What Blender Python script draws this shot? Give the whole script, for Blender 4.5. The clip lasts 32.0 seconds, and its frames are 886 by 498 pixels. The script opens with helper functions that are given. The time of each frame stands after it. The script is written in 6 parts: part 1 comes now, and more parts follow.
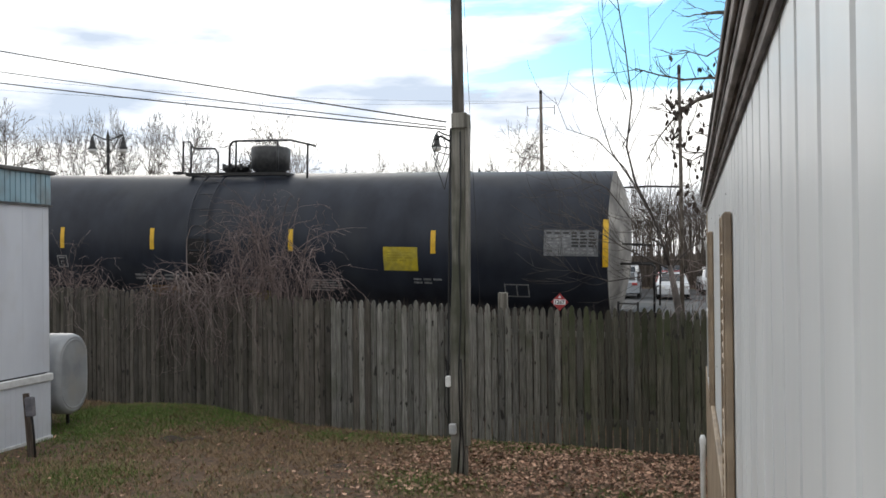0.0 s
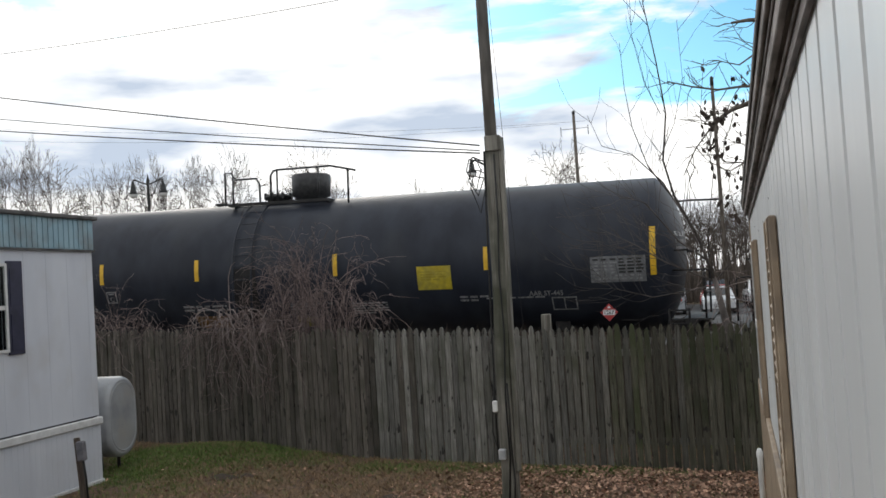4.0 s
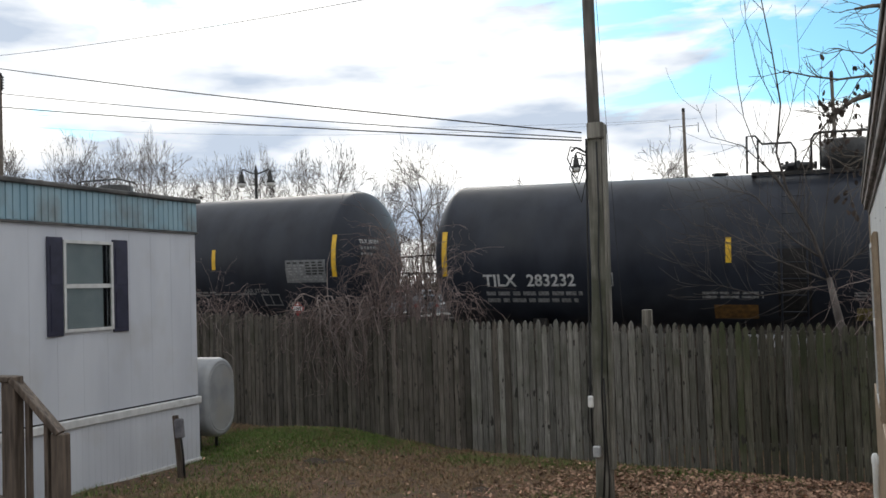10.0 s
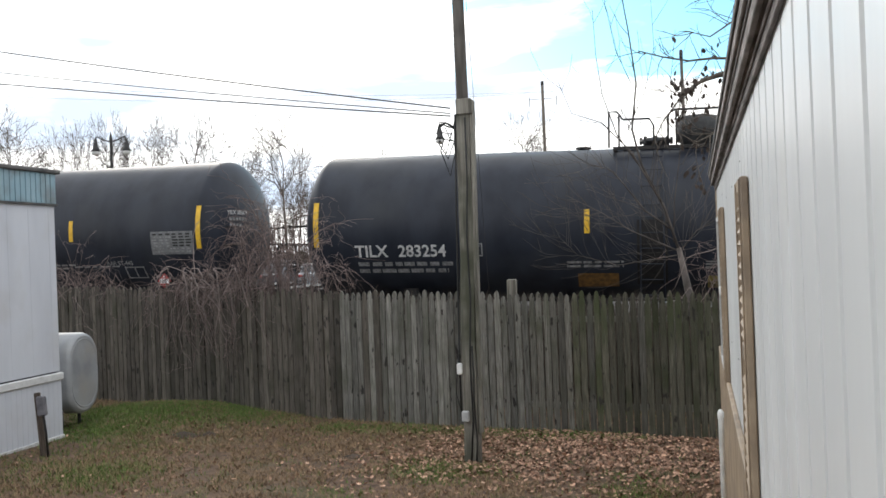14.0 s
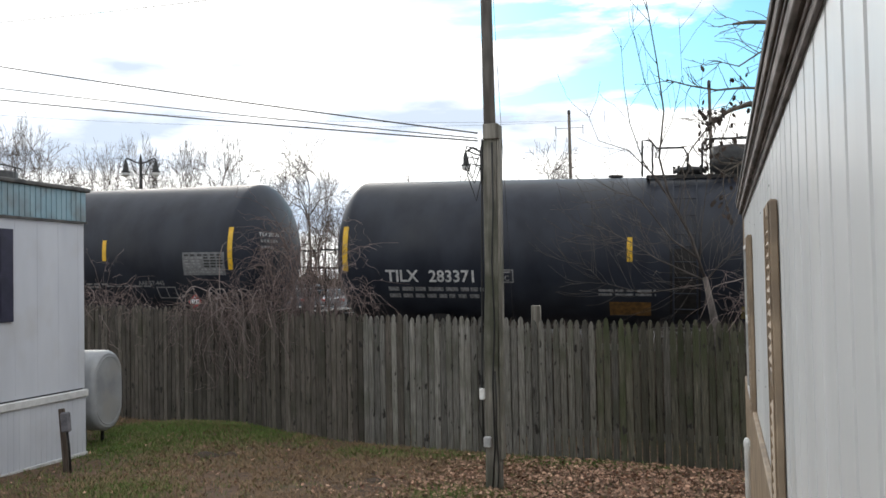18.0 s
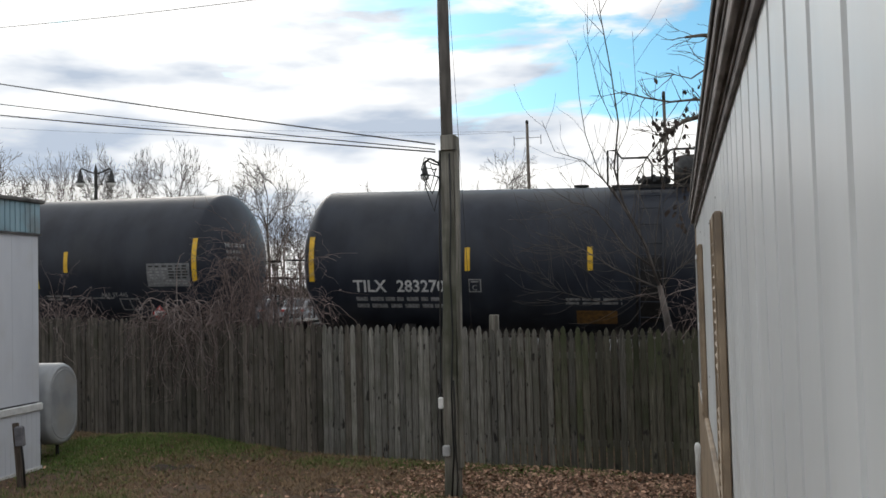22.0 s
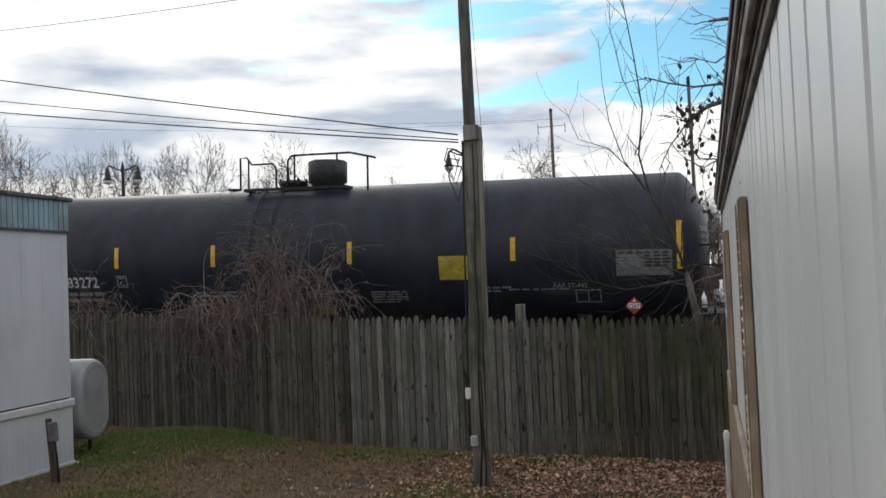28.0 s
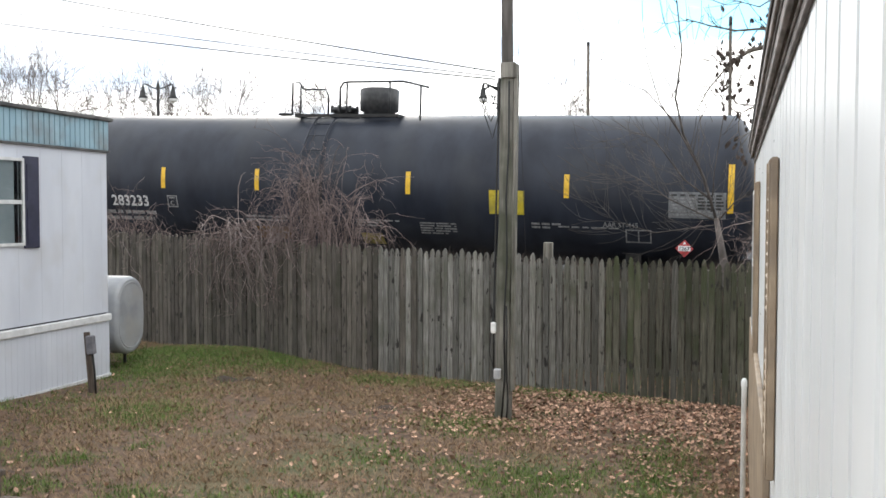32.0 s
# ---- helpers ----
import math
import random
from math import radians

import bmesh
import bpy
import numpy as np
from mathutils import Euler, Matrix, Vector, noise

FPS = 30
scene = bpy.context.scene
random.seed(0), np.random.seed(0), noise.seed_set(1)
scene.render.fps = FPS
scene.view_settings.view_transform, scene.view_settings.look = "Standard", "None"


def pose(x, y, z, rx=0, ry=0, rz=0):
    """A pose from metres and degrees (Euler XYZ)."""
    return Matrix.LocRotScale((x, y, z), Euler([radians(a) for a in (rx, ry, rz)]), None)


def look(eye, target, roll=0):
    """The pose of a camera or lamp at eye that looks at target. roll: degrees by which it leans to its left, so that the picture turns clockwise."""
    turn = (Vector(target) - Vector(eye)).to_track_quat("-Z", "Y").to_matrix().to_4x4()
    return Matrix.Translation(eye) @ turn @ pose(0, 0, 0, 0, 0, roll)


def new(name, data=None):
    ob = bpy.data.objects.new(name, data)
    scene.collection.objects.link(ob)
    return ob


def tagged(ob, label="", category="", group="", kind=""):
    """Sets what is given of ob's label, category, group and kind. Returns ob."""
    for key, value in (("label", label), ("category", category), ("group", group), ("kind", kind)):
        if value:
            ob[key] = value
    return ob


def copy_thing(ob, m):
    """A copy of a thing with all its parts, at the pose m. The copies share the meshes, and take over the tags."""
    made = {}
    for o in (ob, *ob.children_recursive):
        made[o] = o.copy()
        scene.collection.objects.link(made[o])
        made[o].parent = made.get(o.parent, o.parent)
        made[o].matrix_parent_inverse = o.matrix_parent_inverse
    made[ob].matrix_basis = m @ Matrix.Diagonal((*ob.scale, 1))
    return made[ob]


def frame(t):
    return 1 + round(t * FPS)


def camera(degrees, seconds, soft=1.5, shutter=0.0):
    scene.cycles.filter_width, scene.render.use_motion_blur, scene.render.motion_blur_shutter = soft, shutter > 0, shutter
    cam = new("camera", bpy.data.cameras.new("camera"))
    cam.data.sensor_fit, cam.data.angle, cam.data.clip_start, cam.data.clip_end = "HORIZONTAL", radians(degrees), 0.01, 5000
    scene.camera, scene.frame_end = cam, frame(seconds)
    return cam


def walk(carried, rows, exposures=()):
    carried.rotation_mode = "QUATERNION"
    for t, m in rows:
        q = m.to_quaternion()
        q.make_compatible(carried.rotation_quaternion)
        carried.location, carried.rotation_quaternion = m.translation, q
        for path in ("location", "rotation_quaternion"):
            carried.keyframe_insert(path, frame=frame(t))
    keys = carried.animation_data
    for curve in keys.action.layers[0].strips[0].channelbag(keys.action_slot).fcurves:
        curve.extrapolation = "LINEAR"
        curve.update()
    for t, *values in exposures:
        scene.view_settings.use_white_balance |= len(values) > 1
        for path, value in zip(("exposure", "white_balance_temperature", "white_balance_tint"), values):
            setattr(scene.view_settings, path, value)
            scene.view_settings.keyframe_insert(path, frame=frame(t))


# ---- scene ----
cam = camera(50.0, 32.0, soft=1.6)
PATH = [
    (0, (0.0956, -0.0583, 2.3744), (-0.3636, 1.8882, 2.3912), -0.63),
    (0.5, (0.0900, -0.0387, 2.3670), (-0.3784, 1.9055, 2.3877), -1.18),
    (1, (0.0965, -0.0196, 2.3552), (-0.3717, 1.9247, 2.3802), -1.32),
    (1.5, (0.0934, -0.0158, 2.3542), (-0.3638, 1.9312, 2.3744), -1.00),
    (2, (0.0803, -0.0329, 2.3435), (-0.3703, 1.9153, 2.3788), -1.37),
    (2.5, (0.0790, -0.0085, 2.3630), (-0.4003, 1.9325, 2.4176), -3.18),
    (3, (0.0814, -0.0038, 2.3522), (-0.4319, 1.9277, 2.4273), -4.09),
    (3.5, (0.0942, -0.0030, 2.3533), (-0.4374, 1.9232, 2.4368), -4.15),
    (5.5, (0.0705, 0.0373, 2.3166), (-0.4648, 1.9642, 2.3279), -1.91),
    (6, (0.0676, 0.0254, 2.3148), (-0.4623, 1.9539, 2.3034), -2.55),
    (6.5, (0.0702, 0.0379, 2.3183), (-0.4623, 1.9656, 2.3039), -2.68),
    (7, (0.0765, 0.0287, 2.3065), (-0.4386, 1.9611, 2.2906), -2.61),
    (7.5, (0.0784, 0.0247, 2.2922), (-0.4281, 1.9594, 2.2694), -1.10),
    (8, (0.0763, 0.0577, 2.2847), (-0.4776, 1.9789, 2.3283), -1.81),
    (8.5, (0.0849, 0.0543, 2.2768), (-0.5059, 1.9640, 2.3421), -0.74),
    (9, (0.0964, 0.0768, 2.2557), (-0.4945, 1.9855, 2.3439), -0.46),
    (9.5, (0.1136, 0.1432, 2.2508), (-0.5560, 2.0262, 2.3292), -2.41),
    (10, (0.0844, 0.2277, 2.2509), (-0.6590, 2.0826, 2.3326), -1.87),
    (10.5, (0.0353, 0.2897, 2.2485), (-0.7406, 2.1305, 2.3449), -0.88),
    (11, (0.0358, 0.2998, 2.2486), (-0.7197, 2.1484, 2.3589), -0.78),
    (11.5, (0.0795, 0.2275, 2.2496), (-0.6303, 2.0929, 2.3786), -0.91),
    (12, (0.0743, 0.1602, 2.2841), (-0.5290, 2.0671, 2.2880), -2.01),
    (12.5, (0.0345, 0.0494, 2.3082), (-0.4445, 1.9912, 2.3177), -5.97),
    (13, (0.0175, -0.0058, 2.3069), (-0.4267, 1.9442, 2.3154), -3.85),
    (13.5, (0.0291, -0.0104, 2.2879), (-0.4319, 1.9357, 2.3035), -1.52),
    (14, (0.0504, -0.0108, 2.2848), (-0.4198, 1.9332, 2.2917), -2.21),
    (14.5, (0.0498, 0.0161, 2.2806), (-0.4541, 1.9516, 2.2826), -2.93),
    (16.5, (0.0429, -0.0163, 2.2530), (-0.4787, 1.9145, 2.2523), -2.00),
    (17, (0.0259, -0.0089, 2.2476), (-0.5123, 1.9173, 2.2565), -2.06),
    (17.5, (0.0346, -0.0053, 2.2514), (-0.5060, 1.9199, 2.2893), -1.69),
    (18, (0.0400, -0.0171, 2.2452), (-0.4773, 1.9137, 2.3113), -1.13),
    (18.5, (0.0473, -0.0376, 2.2522), (-0.4390, 1.9009, 2.3280), -2.13),
    (19, (0.0485, -0.0434, 2.2446), (-0.4307, 1.8972, 2.3101), -2.28),
    (19.5, (0.0508, -0.0724, 2.2409), (-0.4008, 1.8747, 2.3100), -1.83),
    (20, (0.0496, -0.0665, 2.2386), (-0.4034, 1.8807, 2.2943), -1.90),
    (20.5, (0.0483, -0.0592, 2.2407), (-0.4160, 1.8855, 2.2907), -1.68),
    (21, (0.0535, -0.0458, 2.2438), (-0.4149, 1.8980, 2.2929), -1.89),
    (21.5, (0.0651, -0.0776, 2.2495), (-0.3865, 1.8696, 2.3170), -1.42),
    (22, (0.0764, -0.0940, 2.2517), (-0.3578, 1.8565, 2.3356), -1.49),
    (22.5, (0.0642, -0.1140, 2.2529), (-0.3689, 1.8361, 2.3503), -2.27),
    (23, (0.0718, -0.0853, 2.2488), (-0.3849, 1.8598, 2.3364), -3.46),
    (23.5, (0.0752, -0.0811, 2.2490), (-0.3979, 1.8604, 2.3316), -3.08),
    (24, (0.0706, -0.0683, 2.2548), (-0.4108, 1.8711, 2.3383), -3.46),
    (24.5, (0.0721, -0.0604, 2.2581), (-0.4164, 1.8771, 2.3451), -3.67),
    (25, (0.0693, -0.0688, 2.2585), (-0.4272, 1.8664, 2.3508), -2.96),
    (25.5, (0.0741, -0.0720, 2.2535), (-0.4212, 1.8632, 2.3512), -3.46),
    (27.5, (0.0854, -0.0854, 2.2508), (-0.4116, 1.8497, 2.3431), -1.41),
    (28, (0.0873, -0.0822, 2.2528), (-0.4005, 1.8563, 2.3186), -2.44),
    (28.5, (0.0905, -0.0779, 2.2464), (-0.3747, 1.8671, 2.2678), -2.96),
    (29, (0.0873, -0.1087, 2.3060), (-0.3640, 1.8397, 2.3013), -3.68),
    (29.5, (0.1226, -0.1082, 2.2964), (-0.3172, 1.8427, 2.2732), -2.98),
    (30, (0.1365, -0.1680, 2.2869), (-0.2618, 1.7900, 2.1984), -1.20),
    (30.5, (0.0998, -0.1252, 2.2997), (-0.2583, 1.8385, 2.1747), -1.44),
    (31, (0.0885, -0.0872, 2.3419), (-0.3698, 1.8587, 2.2846), -2.06),
    (31.5, (0.0832, -0.2157, 2.3303), (-0.4260, 1.7171, 2.2599), -2.48),
    (32, (0.0920, -0.2484, 2.3182), (-0.4546, 1.6738, 2.2370), 0.11),
]
EXPOSURES = [
    (0, 0.0), (2, -0.05), (3.5, -0.3), (5.5, 0.4), (7.5, 0.45), (9, -0.18), (10, -0.2), (11, -0.42), (11.5, -0.45), (12, -0.1), (12.5, 0.35),
    (17.5, 0.45), (18, 0.15), (18.5, -0.25), (19, -0.36), (20.3, -0.3), (21, -0.05), (21.6, -0.25), (22, -0.35), (23, -0.48), (27, -0.5), (28, -0.45), (29, 0.2), (30.3, 0.6), (31, 0.95), (32, 0.9),
]
walk(cam, [(t, look(eye, target, roll)) for t, eye, target, roll in PATH], EXPOSURES)

# ---- light: a low winter sun behind broken cloud ----
SUN_ELEVATION, SUN_TURN = 24.0, 28.0  # degrees above the horizon, degrees left of straight ahead


def daylight():
    world = bpy.data.worlds.new("winter_sky")
    scene.world = world
    world.use_nodes = True
    nt = world.node_tree
    n, ln = nt.nodes, nt.links
    n.clear()
    out, bg = n.new("ShaderNodeOutputWorld"), n.new("ShaderNodeBackground")
    sky = n.new("ShaderNodeTexSky")
    sky.sky_type, sky.sun_disc = "NISHITA", False
    sky.sun_elevation, sky.sun_rotation = radians(SUN_ELEVATION), radians(-SUN_TURN)
    sky.air_density, sky.dust_density, sky.ozone_density = 1.0, 0.6, 2.0
    co, mp = n.new("ShaderNodeTexCoord"), n.new("ShaderNodeMapping")
    mp.inputs["Scale"].default_value = (1.3, 1.3, 5.0)
    mp.inputs["Location"].default_value = (0.35, 0.1, 0.3)
    big, fine = n.new("ShaderNodeTexNoise"), n.new("ShaderNodeTexNoise")
    big.inputs["Scale"].default_value, big.inputs["Detail"].default_value = 3.4, 7.0
    big.inputs["Roughness"].default_value, big.inputs["Distortion"].default_value = 0.55, 0.3
    fine.inputs["Scale"].default_value, fine.inputs["Detail"].default_value = 3.0, 6.0
    # the overcast breaks open in one part of the sky, ahead and to the right
    gap, span, less = n.new("ShaderNodeVectorMath"), n.new("ShaderNodeMapRange"), n.new("ShaderNodeMath")
    gap.operation, gap.inputs[1].default_value = "DOT_PRODUCT", Vector((0.0, 0.95, 0.29)).normalized()
    span.inputs["From Min"].default_value, span.inputs["From Max"].default_value = 0.90, 0.985
    span.inputs["To Min"].default_value, span.inputs["To Max"].default_value = 0.0, 0.165
    less.operation = "SUBTRACT"
    cover, tone, mix, tint = n.new("ShaderNodeValToRGB"), n.new("ShaderNodeValToRGB"), n.new("ShaderNodeMix"), n.new("ShaderNodeMix")
    cover.color_ramp.elements[0].position, cover.color_ramp.elements[1].position = 0.33, 0.42
    tone.color_ramp.elements[0].position, tone.color_ramp.elements[1].position = 0.38, 0.56
    tone.color_ramp.elements[0].color = (5.3, 6.1, 7.3, 1)
    tone.color_ramp.elements[1].color = (12.8, 12.7, 12.4, 1)
    mix.data_type, tint.data_type, tint.blend_type = "RGBA", "RGBA", "MULTIPLY"
    tint.inputs["Factor"].default_value = 1.0
    tint.inputs[7].default_value = (0.82, 1.42, 1.56, 1)
    ln.new(co.outputs["Generated"], mp.inputs["Vector"])
    ln.new(co.outputs["Generated"], gap.inputs[0])
    ln.new(mp.outputs["Vector"], big.inputs["Vector"])
    ln.new(mp.outputs["Vector"], fine.inputs["Vector"])
    ln.new(gap.outputs["Value"], span.inputs["Value"])
    ln.new(big.outputs["Fac"], less.inputs[0])
    ln.new(span.outputs[0], less.inputs[1])
    # the cloud closes towards the horizon and thickens to a soft grey higher up
    axes, low, close = n.new("ShaderNodeSeparateXYZ"), n.new("ShaderNodeMapRange"), n.new("ShaderNodeMath")
    low.inputs["From Min"].default_value, low.inputs["From Max"].default_value = 0.06, 0.20
    low.inputs["To Min"].default_value, low.inputs["To Max"].default_value = 0.3, 0.0
    close.operation = "ADD"
    ln.new(co.outputs["Generated"], axes.inputs[0])
    ln.new(axes.outputs["Z"], low.inputs["Value"])
    ln.new(less.outputs[0], close.inputs[0])
    ln.new(low.outputs[0], close.inputs[1])
    ln.new(close.outputs[0], cover.inputs["Fac"])
    ln.new(fine.outputs["Fac"], tone.inputs["Fac"])
    ln.new(cover.outputs["Color"], mix.inputs["Factor"])
    ln.new(sky.outputs["Color"], tint.inputs[6])
    ln.new(tint.outputs[2], mix.inputs[6])
    # thin cloud glows towards the sun behind it
    near_sun, glow, lit = n.new("ShaderNodeVectorMath"), n.new("ShaderNodeMapRange"), n.new("ShaderNodeVectorMath")
    a, e = radians(SUN_TURN), radians(SUN_ELEVATION)
    near_sun.operation, near_sun.inputs[1].default_value = "DOT_PRODUCT", (-math.sin(a) * math.cos(e), math.cos(a) * math.cos(e), math.sin(e))
    glow.inputs["From Min"].default_value, glow.inputs["From Max"].default_value = 0.2, 0.95
    glow.inputs["To Min"].default_value, glow.inputs["To Max"].default_value = 1.0, 1.28
    lit.operation = "SCALE"
    ln.new(co.outputs["Generated"], near_sun.inputs[0])
    ln.new(near_sun.outputs["Value"], glow.inputs["Value"])
    ln.new(tone.outputs["Color"], lit.inputs[0])
    ln.new(glow.outputs[0], lit.inputs["Scale"])
    ln.new(lit.outputs[0], mix.inputs[7])
    ln.new(mix.outputs[2], bg.inputs["Color"])
    bg.inputs["Strength"].default_value = 0.1
    ln.new(bg.outputs["Background"], out.inputs["Surface"])
    sun = bpy.data.lights.new("sun", "SUN")
    sun.energy, sun.angle, sun.color = 0.7, radians(20), (1.0, 0.93, 0.84)
    lamp = new("sun", sun)
    a, e = radians(SUN_TURN), radians(SUN_ELEVATION)
    lamp.matrix_world = look((-60 * math.sin(a), 60 * math.cos(a), 60 * math.tan(e)), (0, 0, 0))


daylight()


# ---- materials ----
def surface(name, low, high, scale=6.0, rough=0.8, metal=0.0, bump=0.2, stretch=(1, 1, 1), stain=None, stain_scale=0.8,
            stain_cut=(0.5, 0.7), vary=0.0, spread=(0.35, 0.65), detail=6.0, specular=0.5, island=False, bump_scale=None, stain_world=False, spots=None):
    """Two tones of grain, an optional stain at a larger scale, and a shift of tone from object to object."""
    m = bpy.data.materials.new(name)
    m.use_nodes = True
    n, ln = m.node_tree.nodes, m.node_tree.links
    b = n["Principled BSDF"]
    co, mp, tx = n.new("ShaderNodeTexCoord"), n.new("ShaderNodeMapping"), n.new("ShaderNodeTexNoise")
    mp.inputs["Scale"].default_value = stretch
    tx.inputs["Scale"].default_value, tx.inputs["Detail"].default_value = scale, detail
    rp = n.new("ShaderNodeValToRGB")
    rp.color_ramp.elements[0].position, rp.color_ramp.elements[1].position = spread
    rp.color_ramp.elements[0].color, rp.color_ramp.elements[1].color = (*low, 1), (*high, 1)
    where = co.outputs["Object"]
    pick = None
    if vary:
        if island:
            g = n.new("ShaderNodeNewGeometry")
            pick = g.outputs["Random Per Island"]
        else:
            oi = n.new("ShaderNodeObjectInfo")
            pick = oi.outputs["Random"]
        mul, add = n.new("ShaderNodeMath"), n.new("ShaderNodeVectorMath")
        mul.operation, mul.inputs[1].default_value = "MULTIPLY", 37.0
        add.operation = "ADD"
        ln.new(pick, mul.inputs[0])
        ln.new(where, add.inputs[0])
        ln.new(mul.outputs[0], add.inputs[1])
        where = add.outputs[0]
    ln.new(where, mp.inputs["Vector"])
    ln.new(mp.outputs["Vector"], tx.inputs["Vector"])
    ln.new(tx.outputs["Fac"], rp.inputs["Fac"])
    colour = rp.outputs["Color"]
    if stain:
        t2, r2, mx = n.new("ShaderNodeTexNoise"), n.new("ShaderNodeValToRGB"), n.new("ShaderNodeMix")
        t2.inputs["Scale"].default_value, t2.inputs["Detail"].default_value = stain_scale, 5.0
        r2.color_ramp.elements[0].position, r2.color_ramp.elements[1].position = stain_cut
        mx.data_type = "RGBA"
        mx.inputs[7].default_value = (*stain, 1)
        if stain_world:
            geo = n.new("ShaderNodeNewGeometry")
            ln.new(geo.outputs["Position"], t2.inputs["Vector"])
        else:
            ln.new(where, t2.inputs["Vector"])
        ln.new(t2.outputs["Fac"], r2.inputs["Fac"])
        ln.new(r2.outputs["Color"], mx.inputs["Factor"])
        ln.new(colour, mx.inputs[6])
        colour = mx.outputs[2]
    if spots:
        tone, size, cut = spots
        mp3, t3, r3, mx = n.new("ShaderNodeMapping"), n.new("ShaderNodeTexNoise"), n.new("ShaderNodeValToRGB"), n.new("ShaderNodeMix")
        mp3.inputs["Scale"].default_value = (2.2, 2.2, 0.8)
        t3.inputs["Scale"].default_value, t3.inputs["Detail"].default_value = size, 3.0
        r3.color_ramp.elements[0].position, r3.color_ramp.elements[1].position = cut, cut + 0.05
        mx.data_type = "RGBA"
        mx.inputs[7].default_value = (*tone, 1)
        ln.new(where, mp3.inputs["Vector"])
        ln.new(mp3.outputs["Vector"], t3.inputs["Vector"])
        ln.new(t3.outputs["Fac"], r3.inputs["Fac"])
        ln.new(r3.outputs["Color"], mx.inputs["Factor"])
        ln.new(colour, mx.inputs[6])
        colour = mx.outputs[2]
    if vary:
        hs, mr = n.new("ShaderNodeHueSaturation"), n.new("ShaderNodeMapRange")
        mr.inputs["To Min"].default_value, mr.inputs["To Max"].default_value = 1 - vary, 1 + vary
        ln.new(pick, mr.inputs["Value"])
        ln.new(mr.outputs[0], hs.inputs["Value"])
        ln.new(colour, hs.inputs["Color"])
        colour = hs.outputs["Color"]
    ln.new(colour, b.inputs["Base Color"])
    b.inputs["Roughness"].default_value, b.inputs["Metallic"].default_value = rough, metal
    b.inputs["Specular IOR Level"].default_value = specular
    if bump:
        bp, tb = n.new("ShaderNodeBump"), tx
        if bump_scale:
            tb = n.new("ShaderNodeTexNoise")
            tb.inputs["Scale"].default_value, tb.inputs["Detail"].default_value = bump_scale, 4.0
            ln.new(mp.outputs["Vector"], tb.inputs["Vector"])
        bp.inputs["Strength"].default_value, bp.inputs["Distance"].default_value = bump, 0.02
        ln.new(tb.outputs["Fac"], bp.inputs["Height"])
        ln.new(bp.outputs["Normal"], b.inputs["Normal"])
    return m


def plain(name, colour, rough=0.6, metal=0.0):
    return surface(name, tuple(c * 0.88 for c in colour), tuple(min(1, c * 1.1) for c in colour), scale=9, rough=rough, metal=metal, bump=0.05)


def glass(name, tint=(0.6, 0.65, 0.66)):
    m = bpy.data.materials.new(name)
    m.use_nodes = True
    b = m.node_tree.nodes["Principled BSDF"]
    b.inputs["Base Color"].default_value = (*tint, 1)
    b.inputs["Transmission Weight"].default_value, b.inputs["Roughness"].default_value, b.inputs["IOR"].default_value = 1.0, 0.02, 1.45
    return m


def car_paint():
    """One paint whose colour is picked car by car."""
    m = surface("car_paint", (0.5, 0.5, 0.5), (0.6, 0.6, 0.6), rough=0.25, bump=0)
    n, ln = m.node_tree.nodes, m.node_tree.links
    oi, rp = n.new("ShaderNodeObjectInfo"), n.new("ShaderNodeValToRGB")
    rp.color_ramp.interpolation = "CONSTANT"
    shades = [(0.0, (0.62, 0.63, 0.64)), (0.26, (0.34, 0.36, 0.38)), (0.48, (0.12, 0.13, 0.15)), (0.72, (0.30, 0.03, 0.03)), (0.8, (0.75, 0.75, 0.73)), (0.93, (0.05, 0.08, 0.16))]
    while len(rp.color_ramp.elements) < len(shades):
        rp.color_ramp.elements.new(0.5)
    for e, (p, c) in zip(rp.color_ramp.elements, shades):
        e.position, e.color = p, (*c, 1)
    ln.new(oi.outputs["Random"], rp.inputs["Fac"])
    ln.new(rp.outputs["Color"], n["Principled BSDF"].inputs["Base Color"])
    return m


def yard_ground():
    """Winter lawn: tan thatch, green patches, bare brown soil."""
    m = surface("yard_ground", (0.06, 0.037, 0.024), (0.175, 0.108, 0.066), scale=13, rough=0.95, bump=0.6, stain=(0.075, 0.085, 0.03), stain_scale=0.45,
                stain_cut=(0.50, 0.66), bump_scale=24)
    n, ln = m.node_tree.nodes, m.node_tree.links
    b = n["Principled BSDF"]
    old = b.inputs["Base Color"].links[0].from_socket
    co = n["Texture Coordinate"]
    t3, r3, mx = n.new("ShaderNodeTexNoise"), n.new("ShaderNodeValToRGB"), n.new("ShaderNodeMix")
    t3.inputs["Scale"].default_value, t3.inputs["Detail"].default_value = 1.3, 7.0
    r3.color_ramp.elements[0].position, r3.color_ramp.elements[1].position = 0.56, 0.68
    mx.data_type = "RGBA"
    mx.inputs[7].default_value = (0.10, 0.066, 0.042, 1)
    ln.new(co.outputs["Object"], t3.inputs["Vector"])
    ln.new(t3.outputs["Fac"], r3.inputs["Fac"])
    ln.new(r3.outputs["Color"], mx.inputs["Factor"])
    ln.new(old, mx.inputs[6])
    ln.new(mx.outputs[2], b.inputs["Base Color"])
    return m


